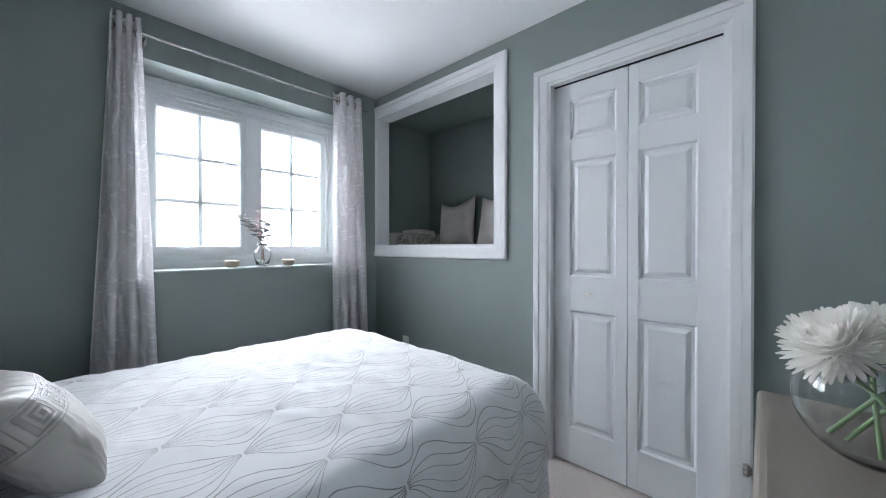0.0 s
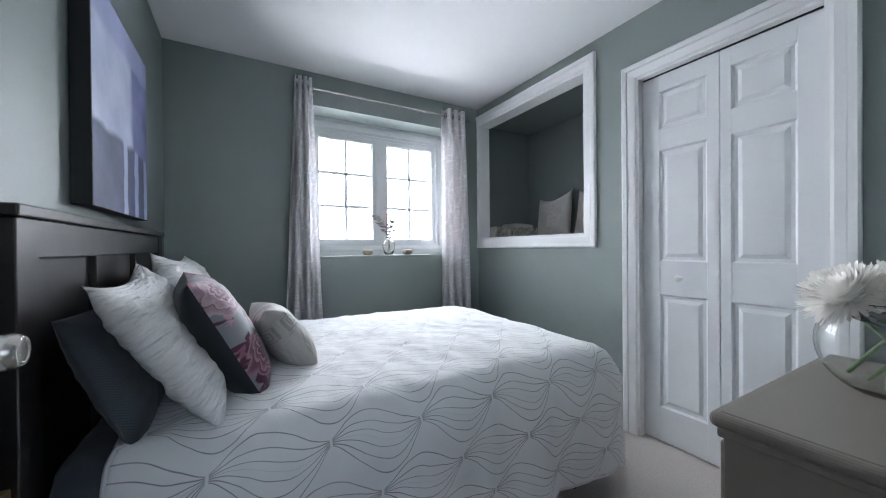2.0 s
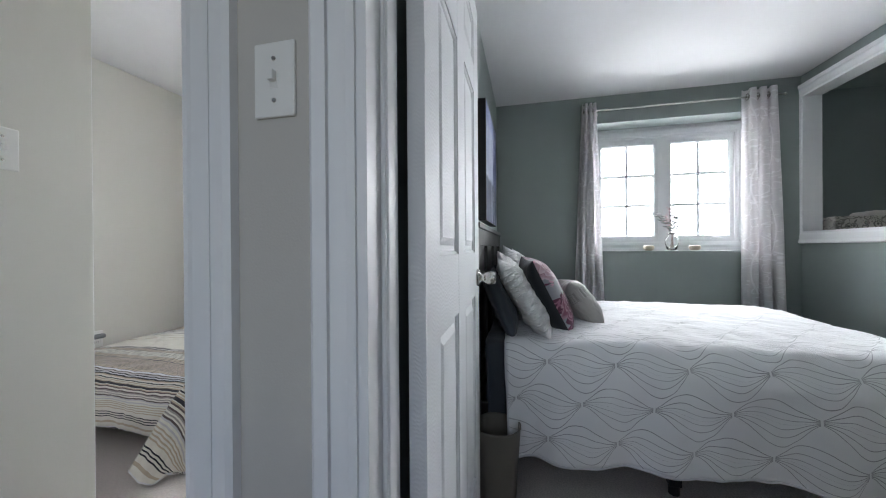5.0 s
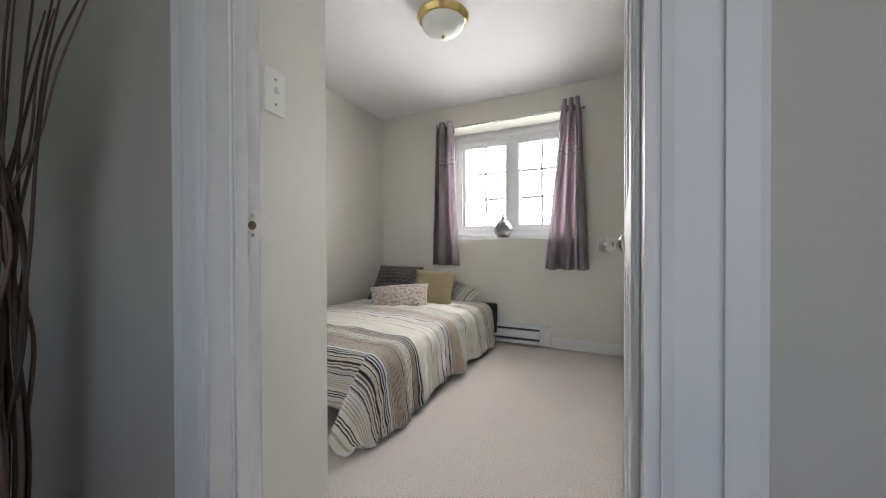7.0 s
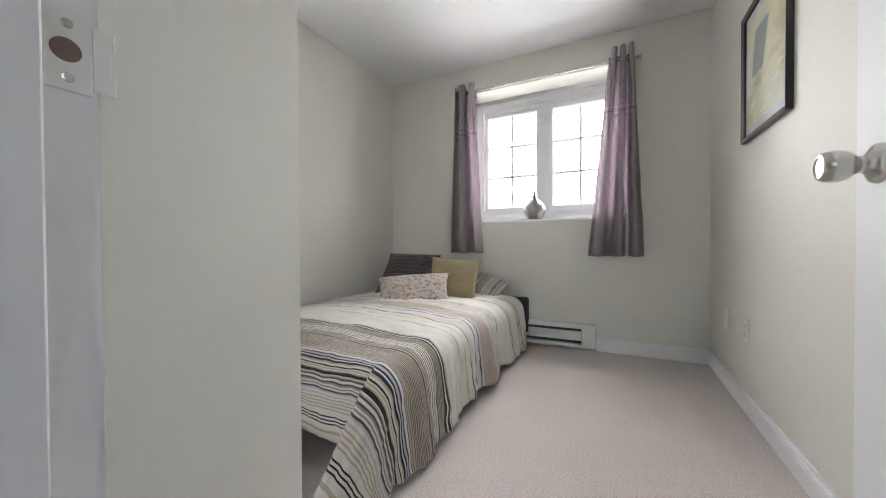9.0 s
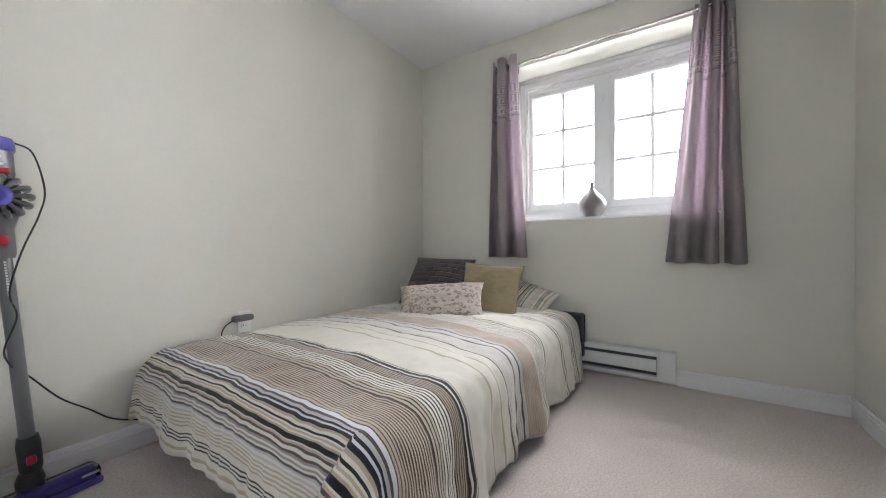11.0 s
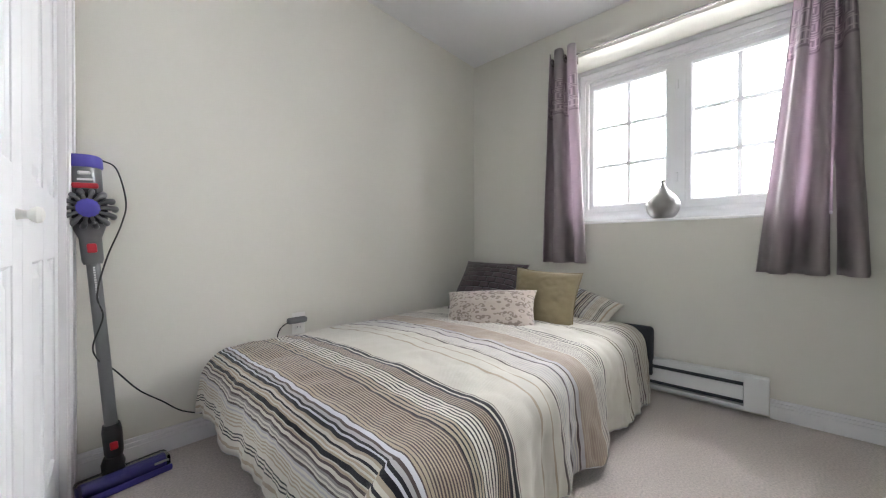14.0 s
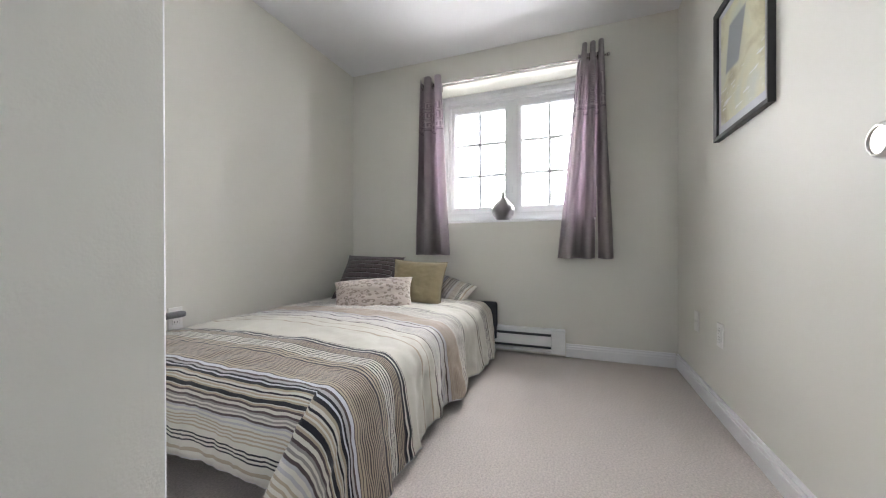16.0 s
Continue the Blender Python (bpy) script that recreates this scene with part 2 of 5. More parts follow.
# unseen hall walls that close the place, with an opening added for the lamp
structure("wall_hall_far", boxes((0.67, 2.3, 3.0, 3.1, 0, CEIL), (0.67, 2.3, -2.7, -2.6, 0, CEIL), (2.3, 2.4, -2.7, -0.8, 0, CEIL), (2.3, 2.4, 1.7, 3.1, 0, CEIL), (2.3, 2.4, -0.8, 1.7, 0, 0.9), (2.3, 2.4, -0.8, 1.7, 2.1, CEIL)), HALL_PAINT, "plain hallway walls with an opening added for a lamp")
structure("floor", boxes((-2.56, 2.4, -2.7, 3.8, -0.12, 0.0)), CARPET, "beige cut-pile carpet")
structure("ceiling", boxes((-2.56, 2.4, -2.7, 3.8, CEIL, CEIL + 0.12)), CEILING_WHITE, "smooth white painted ceiling")

# surrounds
NORTH = facing((0, 2.88, 0), (1, 0, 0), (0, -1, 0))
casing("trim_niche", NORTH, -2.19, -0.967, 1.185, 2.285, 0.085, foot=False, label="white moulded frame round the wall niche", jamb=0.125)
casing("trim_closet_door", NORTH, -0.615, 0.15, 0, 2.08, 0.085, label="white moulded closet door surround", jamb=0.12)
HALL_SIDE = facing((0.73, 0, 0), (0, 1, 0), (1, 0, 0))
casing("trim_door_1", HALL_SIDE, 0.493, 1.32, 0, 2.05, 0.073, label="white moulded bedroom door surround", jamb=0.12)
casing("trim_door_2", HALL_SIDE, -0.652, 0.185, 0, 2.05, 0.095, label="white moulded bedroom door surround", jamb=0.12)
tagged(part("trim_door_3", boxes((0.592, 0.61, 1.324, 1.385, 0, 2.05), (0.592, 0.61, 0.493, 1.385, 2.054, 2.11), bevel=0.003), TRIM), "white door surround in the grey-green bedroom", "trim", kind="structure")
tagged(part("trim_door_4", boxes((0.592, 0.61, 0.206, 0.26, 0, 2.05), (0.592, 0.61, -0.63, 0.26, 2.054, 2.11), bevel=0.003), TRIM), "white door surround in the cream bedroom", "trim", kind="structure")
for name, y0, y1 in (("door_stop_1", 0.493, 1.32), ("door_stop_2", -0.652, 0.185)):
    bm = boxes((0.649, 0.680, y0 + 0.012, y0 + 0.023, 0, 2.038), (0.649, 0.680, y1 - 0.023, y1 - 0.012, 0, 2.038), (0.649, 0.680, y0 + 0.023, y1 - 0.023, 2.027, 2.038), bevel=0.002)
    for y in (y0 + 0.0125, y1 - 0.0205):
        box(bm, 0.680, 0.688, y, y + 0.008, 0, 2.038, bevel=0.003)
    tagged(part(name, bm, TRIM), "white door stop moulding inside the jamb", "trim", kind="structure")
casing("trim_closet_door_2", CLOSET_SIDE, -1.42, -0.12, 0, 2.05, 0.09, label="white moulded surround of the closet in the cream bedroom", jamb=0.06)

# baseboards
baseboard(facing((WEST, 2.88, 0), (1, 0, 0), (0, -1, 0)), 1.49)
baseboard(facing((0.24, 2.88, 0), (1, 0, 0), (0, -1, 0)), 0.37)
baseboard(facing((WEST, 0.452, 0), (1, 0, 0), (0, 1, 0)), 2.81)
baseboard(facing((WEST, 0.466, 0), (0, 1, 0), (1, 0, 0)), 2.40)
baseboard(facing((0.61, 1.387, 0), (0, 1, 0), (-1, 0, 0)), 1.47)
baseboard(facing((WEST, 0.388, 0), (1, 0, 0), (0, -1, 0)), 2.81)
baseboard(facing((WEST, -0.335, 0), (0, 1, 0), (1, 0, 0)), 0.708)
baseboard(facing((WEST, -2.226, 0), (0, 1, 0), (1, 0, 0)), 0.7)
baseboard(facing((WEST, -2.24, 0), (1, 0, 0), (0, 1, 0)), 2.5)
baseboard(SIDE @ pose(0.005, 0, 0), 0.26)
baseboard(facing((0.73, -2.6, 0), (0, 1, 0), (1, 0, 0)), 1.845)
baseboard(facing((0.73, 1.395, 0), (0, 1, 0), (1, 0, 0)), 1.6)


MUNTIN = VINYL.copy()
MUNTIN.name = "thin_white_vinyl_bar"
mn, ml = MUNTIN.node_tree.nodes, MUNTIN.node_tree.links
bar_light, bar_mix = mn.new("ShaderNodeBsdfTranslucent"), mn.new("ShaderNodeMixShader")
bar_light.inputs[0].default_value, bar_mix.inputs[0].default_value = (0.9, 0.92, 0.95, 1), 0.12
ml.new(mn["Principled BSDF"].outputs[0], bar_mix.inputs[1]), ml.new(bar_light.outputs[0], bar_mix.inputs[2])
ml.new(bar_mix.outputs[0], mn["Material Output"].inputs[0])


def window(name, shift):
    """A double casement window with muntin bars, set at the back of a deep recess."""
    ob = thing(name, label="white vinyl double casement window with muntin bars", category="window", kind="structure")
    ob.matrix_world = facing((-2.44, shift, 0), (0, 1, 0), (1, 0, 0))
    bm = bmesh.new()
    for a, b, la, lb in ((0.0, 0.012, 0.012, 0.016), (0.012, 0.03, 0.016, 0.019), (0.03, 0.036, 0.013, 0.013), (0.036, 0.055, 0.024, 0.02)):
        ring(bm, 1.385, 2.565, 1.13, 2.13, a, b, la, lb)
    box(bm, 1.331, 2.619, 0.001, 0.018, 2.186, 2.199), box(bm, 1.331, 2.619, 0.001, 0.018, 1.047, 1.075)
    part("window_casing", bm, VINYL, ob)
    bm = bmesh.new()
    ring(bm, 1.385, 2.565, 1.13, 2.13, -0.022, 0.002, 0.004, 0.004, base=-0.10)
    box(bm, 1.934, 2.011, -0.10, -0.012, 1.14, 2.12), box(bm, 1.40, 1.9335, -0.10, -0.0125, 2.082, 2.112), box(bm, 2.0115, 2.55, -0.10, -0.0125, 2.082, 2.112)
    part("window_frame", bm, VINYL, ob)
    for u0, u1 in ((1.445, 1.895), (2.05, 2.50)):
        sash = bmesh.new()
        ring(sash, u0, u1, 1.19, 2.043, 0.0, 0.012, -0.035, -0.024, base=-0.075)
        ring(sash, u0, u1, 1.19, 2.043, 0.012, 0.047, -0.022, -0.02, base=-0.075)
        s = part("sash", sash, VINYL, ob)
        bars = boxes(((u0 + u1) / 2 - 0.013, (u0 + u1) / 2 + 0.013, -0.056, -0.048, 1.19, 2.043), *[(u0, u1, -0.0565, -0.0485, z - 0.013, z + 0.013) for z in (1.474, 1.759)])
        part("muntin_bars", bars, MUNTIN, s)
        pane = part("pane", boxes((u0 - 0.004, u1 + 0.004, -0.064, -0.060, 1.186, 2.047)), PANE_GLASS, s)
        pane.visible_shadow = False
    for z in (1.33, 1.93):
        part("hinge_cover", boxes((1.955, 1.972, -0.014, -0.004, z - 0.03, z + 0.03), bevel=0.003), VINYL, ob)
    bm = boxes((2.36, 2.46, -0.022, 0.004, 1.150, 1.162), bevel=0.004)
    tube(bm, curve_points([(2.43, -0.002, 1.158), (2.40, 0.014, 1.166), (2.35, 0.018, 1.164)], 5), 0.005, 8)
    part("crank_handle", bm, VINYL, ob)
    return ob


window("window_1", 0.0)
window("window_2", -2.745)
tagged(part("window_ledge", boxes((-2.438, -2.19, 1.331, 2.619, 1.030, 1.046), bevel=0.003), GREY_GREEN), "painted ledge of the deep window recess", "ledge", kind="structure")
tagged(part("window_ledge", boxes((-2.438, -2.196, 1.331 - 2.745, 2.619 - 2.745, 1.030, 1.0465), bevel=0.003), TRIM), "white painted ledge of the deep window recess", "ledge", kind="structure")


# doors
def panelled(ob, w, h, t, columns, rows, mat):
    """Stiles, rails and raised panels on both faces; x along the door, y through it."""
    bm = bmesh.new()
    xs = [0] + [c for col in columns for c in col] + [w]
    for k in range(0, len(xs), 2):
        box(bm, xs[k], xs[k + 1], 0, t, 0, h, bevel=0.0015)
    zs = [0] + [r for row in rows for r in row] + [h]
    for a, b in columns:
        for k in range(0, len(zs), 2):
            box(bm, a, b, 0.0006, t - 0.0006, zs[k], zs[k + 1])
    box(bm, 0.01, w - 0.01, 0.011, t - 0.011, 0.01, h - 0.01)
    part("door_leaf", bm, mat, ob)
    for a, b in columns:
        for c, d in rows:
            bm = bmesh.new()
            for y, s in ((0.011, -1), (t - 0.011, 1)):
                outline = ((0.001, 0.008), (0.006, 0.004), (0.012, -0.004), (0.016, -0.003), (0.042, 0.0075))
                loops = [[bm.verts.new((x, y + s * lift, z)) for x, z in ((a + i, c + i), (b - i, c + i), (b - i, d - i), (a + i, d - i))] for i, lift in outline]
                for p, q in zip(loops, loops[1:]):
                    for k in range(4):
                        bm.faces.new((p[k], p[(k + 1) % 4], q[(k + 1) % 4], q[k]))
                bm.faces.new(loops[-1])
            part("panel", bm, mat, ob)


def round_knob(parent, x, y, z, out):
    """A turned door knob with its rose; out is -1 or 1 along y."""
    prof = [(0.0, 0.0), (0.032, 0.0), (0.033, 0.003), (0.031, 0.008), (0.024, 0.012), (0.0175, 0.016), (0.0145, 0.021), (0.014, 0.026), (0.0165, 0.031), (0.0215, 0.036), (0.025, 0.043), (0.0265, 0.051), (0.0262, 0.060), (0.0245, 0.068), (0.021, 0.073), (0.0185, 0.0735), (0.0175, 0.0715), (0.0, 0.0715)]
    bm = lathe(bmesh.new(), prof, 32, pose(x, y, z, 90 if out < 0 else -90, 0, 0))
    part("door_knob", bm, CHROME, parent, "brushed nickel round knob", smooth=True)


def grained():
    m = DOOR_WHITE.copy()
    m.name = "white_moulded_grain_paint"
    n, l = m.node_tree.nodes, m.node_tree.links
    tc = n.new("ShaderNodeTexCoord")
    mp = n.new("ShaderNodeMapping"); mp.inputs["Scale"].default_value = (4, 4, 1)
    l.new(tc.outputs["Object"], mp.inputs["Vector"])
    wv = n.new("ShaderNodeTexWave"); wv.bands_direction = "Z"
    wv.inputs["Scale"].default_value, wv.inputs["Distortion"].default_value, wv.inputs["Detail"].default_value, wv.inputs["Detail Scale"].default_value = 34, 14, 3, 0.3
    l.new(mp.outputs[0], wv.inputs["Vector"])
    bp = n.new("ShaderNodeBump"); bp.inputs["Strength"].default_value, bp.inputs["Distance"].default_value = 0.10, 0.002
    l.new(wv.outputs["Fac"], bp.inputs["Height"])
    l.new(bp.outputs[0], n["Principled BSDF"].inputs["Normal"])
    return m


GRAIN_DOOR = grained()
ROWS6 = ((0.20, 0.89), (1.055, 1.66), (1.76, 1.93))


def room_door(name, m, w, label, knob_x, columns=None):
    ob = thing(name, label=label, category="door", kind="structure")
    ob.matrix_world = m
    s = 0.115
    c = (w - 2 * s - 0.115) / 2
    panelled(ob, w, 2.03, 0.035, columns or ((s, s + c), (w - s - c, w - s)), ROWS6, GRAIN_DOOR)
    round_knob(ob, knob_x, 0.0, 0.955, -1), round_knob(ob, knob_x, 0.035, 0.955, 1)
    part("latch", boxes((w - 0.001, w + 0.0015, 0.006, 0.029, 0.925, 0.985), (w, w + 0.008, 0.011, 0.024, 0.945, 0.965)), CHROME, ob)
    for z in (0.25, 1.78):
        part("hinge", tube(boxes((-0.0015, 0.001, 0.002, 0.033, z, z + 0.09)), [(-0.006, -0.004, z), (-0.006, -0.004, z + 0.09)], 0.006, 10), CHROME, ob)
    return ob


# both stand open into their rooms; x runs from the hinge to the free edge
room_door("door_1", facing((0.578, 0.547, 0.012), (-1, -0.012, 0), (0.012, -1, 0)), 0.80, "white six-panel bedroom door standing open against the wall", 0.735)
room_door("door_2", facing((0.598, 0.166, 0.012), (-0.99957, 0.0293, 0), (0.0293, 0.99957, 0)), 0.725, "white six-panel bedroom door standing open", 0.655, ((0.078, 0.280), (0.383, 0.588)))


def folding_leaf(name, m, w, label, knob=None, columns=None):
    ob = thing(name, label=label, category="door", kind="structure")
    ob.matrix_world = m
    panelled(ob, w, 2.045, 0.03, columns, ((0.19, 0.825), (1.01, 1.63), (1.745, 1.955)), DOOR_WHITE)
    if knob:
        prof = [(0, 0), (0.011, 0), (0.009, 0.006), (0.008, 0.014), (0.013, 0.019), (0.0165, 0.026), (0.014, 0.033), (0.006, 0.036), (0, 0.036)]
        part("pull_knob", lathe(bmesh.new(), prof, 24, pose(knob, 0.03, 0.92, -90, 0, 0)), PLATE, ob, "small round white pull knob", smooth=True)
    return ob


CL = facing((0, 2.945, 0.012), (1, 0, 0), (0, -1, 0))
folding_leaf("closet_door_1", CL @ pose(-0.600, 0, 0), 0.374, "white panelled folding closet door leaf with a pull knob", 0.197, ((0.09, 0.322),))
folding_leaf("closet_door_2", CL @ pose(-0.222, 0, 0), 0.358, "white panelled folding closet door leaf", None, ((0.044, 0.274),))
tagged(part("closet_door_track", boxes((-0.6, 0.14, 2.918, 2.942, 2.062, 2.072)), BLACK), "dark metal track above the folding doors", "track", kind="structure")
CB = CLOSET_SIDE @ pose(0, -0.045, 0.012)
folding_leaf("closet_door_3", CB @ pose(-1.405, 0, 0), 0.635, "white panelled closet door in the cream bedroom", None, ((0.09, 0.27), (0.34, 0.52)))
folding_leaf("closet_door_4", CB @ pose(-0.765, 0, 0), 0.63, "white panelled closet door with a pull knob", 0.06, ((0.09, 0.27), (0.34, 0.52)))
tagged(part("backdrop", boxes((-8.1, -8.0, -14, 14, -2, 6.2)), HAZE), "white overcast sky beyond the windows", "sky", kind="structure")


# cloth and cushions
def sheet(nu, nv, fn, mat, name, parent=None, label="", thick=0.0, smooth="all"):
    """A surface over a grid; fn(u, v) gives its place and its cloth coordinates."""
    bm = bmesh.new()
    uv = bm.loops.layers.uv.new("cloth")
    grid, coords = [], {}
    for i in range(nu + 1):
        row = []
        for j in range(nv + 1):
            p, q = fn(i / nu, j / nv)
            v = bm.verts.new(p)
            coords[v] = q
            row.append(v)
        grid.append(row)
    for i in range(nu):
        for j in range(nv):
            f = bm.faces.new((grid[i][j], grid[i + 1][j], grid[i + 1][j + 1], grid[i][j + 1]))
            for loop in f.loops:
                loop[uv].uv = coords[loop.vert]
    me = bpy.data.meshes.new(name)
    bm.to_mesh(me)
    bm.free()
    me.materials.append(mat)
    me.polygons.foreach_set("use_smooth", [True] * len(me.polygons))
    ob = new(name, me)
    if parent is not None:
        ob.parent = parent
    if thick:
        s = ob.modifiers.new("thickness", "SOLIDIFY")
        s.thickness, s.offset = thick, 0.0
    return tagged(ob, label)


class Net:
    """Short names for the nodes of one material."""
    def __init__(self, name, rough=0.8, sheen=0.2):
        self.mat = bpy.data.materials.new(name)
        self.mat.use_nodes = True
        self.n, self.l = self.mat.node_tree.nodes, self.mat.node_tree.links
        self.b = self.n["Principled BSDF"]
        self.b.inputs["Roughness"].default_value, self.b.inputs["Sheen Weight"].default_value = rough, sheen
        uv = self.n.new("ShaderNodeUVMap")
        self.uv = uv.outputs[0]
        sep = self.n.new("ShaderNodeSeparateXYZ")
        self.l.new(self.uv, sep.inputs[0])
        self.u, self.v = sep.outputs[0], sep.outputs[1]

    def put(self, socket, value):
        if isinstance(value, (int, float)):
            socket.default_value = value
        elif isinstance(value, tuple):
            socket.default_value = (*value, 1)
        else:
            self.l.new(value, socket)

    def m(self, op, a, b=0.0, c=0.0):
        x = self.n.new("ShaderNodeMath")
        x.operation = op
        for k, value in enumerate((a, b, c)):
            self.put(x.inputs[k], value)
        return x.outputs[0]

    def mix(self, f, a, b, blend="MIX"):
        x = self.n.new("ShaderNodeMix")
        x.data_type, x.blend_type = "RGBA", blend
        self.put(x.inputs[0], f), self.put(x.inputs[6], a), self.put(x.inputs[7], b)
        return x.outputs[2]

    def ramp(self, f, stops, hard=False):
        x = self.n.new("ShaderNodeValToRGB")
        x.color_ramp.interpolation = "CONSTANT" if hard else "LINEAR"
        e = x.color_ramp.elements
        while len(e) < len(stops):
            e.new(0.5)
        for k, (at, c) in enumerate(stops):
            e[k].position = at
            e[k].color = (*c, 1)
        self.put(x.inputs[0], f)
        return x.outputs[0]

    def noise(self, scale, detail=3.0, vector=None, stretch=None, out="Fac", distort=0.0):
        x = self.n.new("ShaderNodeTexNoise")
        x.inputs["Scale"].default_value, x.inputs["Detail"].default_value, x.inputs["Distortion"].default_value = scale, detail, distort
        v = vector or self.uv
        if stretch:
            mp = self.n.new("ShaderNodeMapping")
            mp.inputs["Scale"].default_value = stretch
            self.l.new(v, mp.inputs[0])
            v = mp.outputs[0]
        self.l.new(v, x.inputs["Vector"])
        return x.outputs[out]

    def cells(self, scale, feature="F1", out="Distance", vector=None, scatter=1.0):
        x = self.n.new("ShaderNodeTexVoronoi")
        x.feature = feature
        x.inputs["Scale"].default_value, x.inputs["Randomness"].default_value = scale, scatter
        self.l.new(vector or self.uv, x.inputs["Vector"])
        return x.outputs[out]

    def step(self, a, edge, soft=0.01):
        """0 under the edge, 1 over it."""
        x = self.n.new("ShaderNodeMapRange")
        x.interpolation_type = "SMOOTHSTEP"
        self.put(x.inputs[0], a)
        x.inputs[1].default_value, x.inputs[2].default_value = edge - soft, edge + soft
        return x.outputs[0]

    def weave(self, scale=900.0, strength=0.15):
        w1 = self.m("SINE", self.m("MULTIPLY", self.u, scale))
        w2 = self.m("SINE", self.m("MULTIPLY", self.v, scale))
        h = self.m("ADD", self.m("MULTIPLY", w1, w2), self.m("MULTIPLY", self.noise(60, 4), 2.0))
        bp = self.n.new("ShaderNodeBump")
        bp.inputs["Strength"].default_value, bp.inputs["Distance"].default_value = strength, 0.003
        self.put(bp.inputs["Height"], h)
        self.l.new(bp.outputs[0], self.b.inputs["Normal"])

    def done(self, colour, translucent=0.0, glow_tint=None):
        tint = self.noise(5, 3)
        colour = self.mix(1.0, colour, self.ramp(tint, ((0.3, (0.94, 0.94, 0.94)), (0.7, (1.0, 1.0, 1.0)))), "MULTIPLY")
        self.put(self.b.inputs["Base Color"], colour)
        if translucent:
            t = self.n.new("ShaderNodeBsdfTranslucent")
            self.put(t.inputs[0], glow_tint or colour)
            s = self.n.new("ShaderNodeMixShader")
            s.inputs[0].default_value = translucent
            self.l.new(self.b.outputs[0], s.inputs[1]), self.l.new(t.outputs[0], s.inputs[2])
            self.l.new(s.outputs[0], self.n["Material Output"].inputs[0])
        return self.mat


def plain_cloth(name, colour, rough=0.85, weave=900.0, strength=0.15, translucent=0.0):
    k = Net(name, rough)
    k.weave(weave, strength)
    return k.done(k.mix(k.noise(40, 4), colour, tuple(c * 0.9 for c in colour)), translucent)


def stitched_white():
    """White cotton with rows of pinched bundles of thin grey lines."""
    k = Net("white_duvet_with_grey_line_pattern", 0.8, 0.25)
    u = k.m("DIVIDE", k.m("ADD", k.m("SUBTRACT", k.u, 0.813), k.m("MULTIPLY", k.m("SUBTRACT", k.noise(3, 2), 0.5), 0.02)), 0.27)
    v = k.m("DIVIDE", k.m("ADD", k.m("ADD", k.v, 0.345), k.m("MULTIPLY", k.m("SUBTRACT", k.noise(4, 2), 0.5), 0.02)), 0.158)

    def row(shift):
        vv = k.m("ADD", v, shift)
        cell = k.m("ROUND", k.m("MULTIPLY", vv, 0.5))
        y = k.m("SUBTRACT", vv, k.m("MULTIPLY", cell, 2.0))
        x = k.m("FRACT", k.m("ADD", u, 0.5 * shift))
        s = k.m("SINE", k.m("MULTIPLY", x, math.pi))
        bulge = k.m("ADD", k.m("MULTIPLY", k.m("POWER", s, 1.35), 0.50), 0.045)
        skew = k.m("MULTIPLY", k.m("SINE", k.m("MULTIPLY", x, 2 * math.pi)), 0.085)
        t = k.m("DIVIDE", k.m("SUBTRACT", k.m("ADD", y, skew), k.m("MULTIPLY", k.m("POWER", s, 1.6), 0.13)), bulge)
        # bunch the lines towards the middle of each bundle
        w = k.m("MULTIPLY", k.m("SIGN", t), k.m("POWER", k.m("ABSOLUTE", t), 0.72))
        near = k.m("DIVIDE", k.m("ROUND", k.m("MULTIPLY", w, 3.0)), 3.0)
        off = k.m("MULTIPLY", k.m("MULTIPLY", k.m("ABSOLUTE", k.m("SUBTRACT", w, near)), bulge), 0.158)
        line = k.m("SUBTRACT", 1.0, k.step(off, 0.0011, 0.0009))
        inside = k.m("SUBTRACT", 1.0, k.step(k.m("ABSOLUTE", w), 1.04, 0.02))
        gap = k.step(k.m("ABSOLUTE", k.m("SUBTRACT", x, 0.5)), 0.487, 0.004)
        return k.m("MULTIPLY", k.m("MULTIPLY", line, inside), k.m("SUBTRACT", 1.0, gap))

    lines = k.m("MAXIMUM", row(0.0), row(1.0))  # every second row sits half a step over
    strength = k.m("MULTIPLY", lines, k.m("ADD", 0.38, k.m("MULTIPLY", k.noise(7, 2), 0.75)))
    k.weave(1100, 0.12)
    return k.done(k.mix(strength, (0.71, 0.71, 0.72), (0.13, 0.13, 0.14)))


def stripes(seed_bands):
    """Woven stripes: bands of (width, ground, line, share, count) laid one after another along the cloth."""
    k = Net("striped_duvet_cotton", 0.8, 0.25)
    at, colour = 0.0, (0.62, 0.595, 0.53)
    u = k.m("ADD", k.u, k.m("MULTIPLY", k.m("SUBTRACT", k.noise(2.2, 2), 0.5), 0.006))
    out = colour
    for width, ground, line, share, count in seed_bands:
        x = k.m("DIVIDE", k.m("SUBTRACT", u, at), width)
        if count:
            f = k.m("FRACT", k.m("MULTIPLY", x, count))
            c = k.mix(k.step(f, 1 - share, 0.04), ground, line)
        else:
            c = ground
        inside = k.m("MULTIPLY", k.m("GREATER_THAN", x, 0.0), k.m("LESS_THAN", x, 1.0))
        out = k.mix(inside, out, c)
        at += width
    k.weave(1000, 0.15)
    return k.done(out)


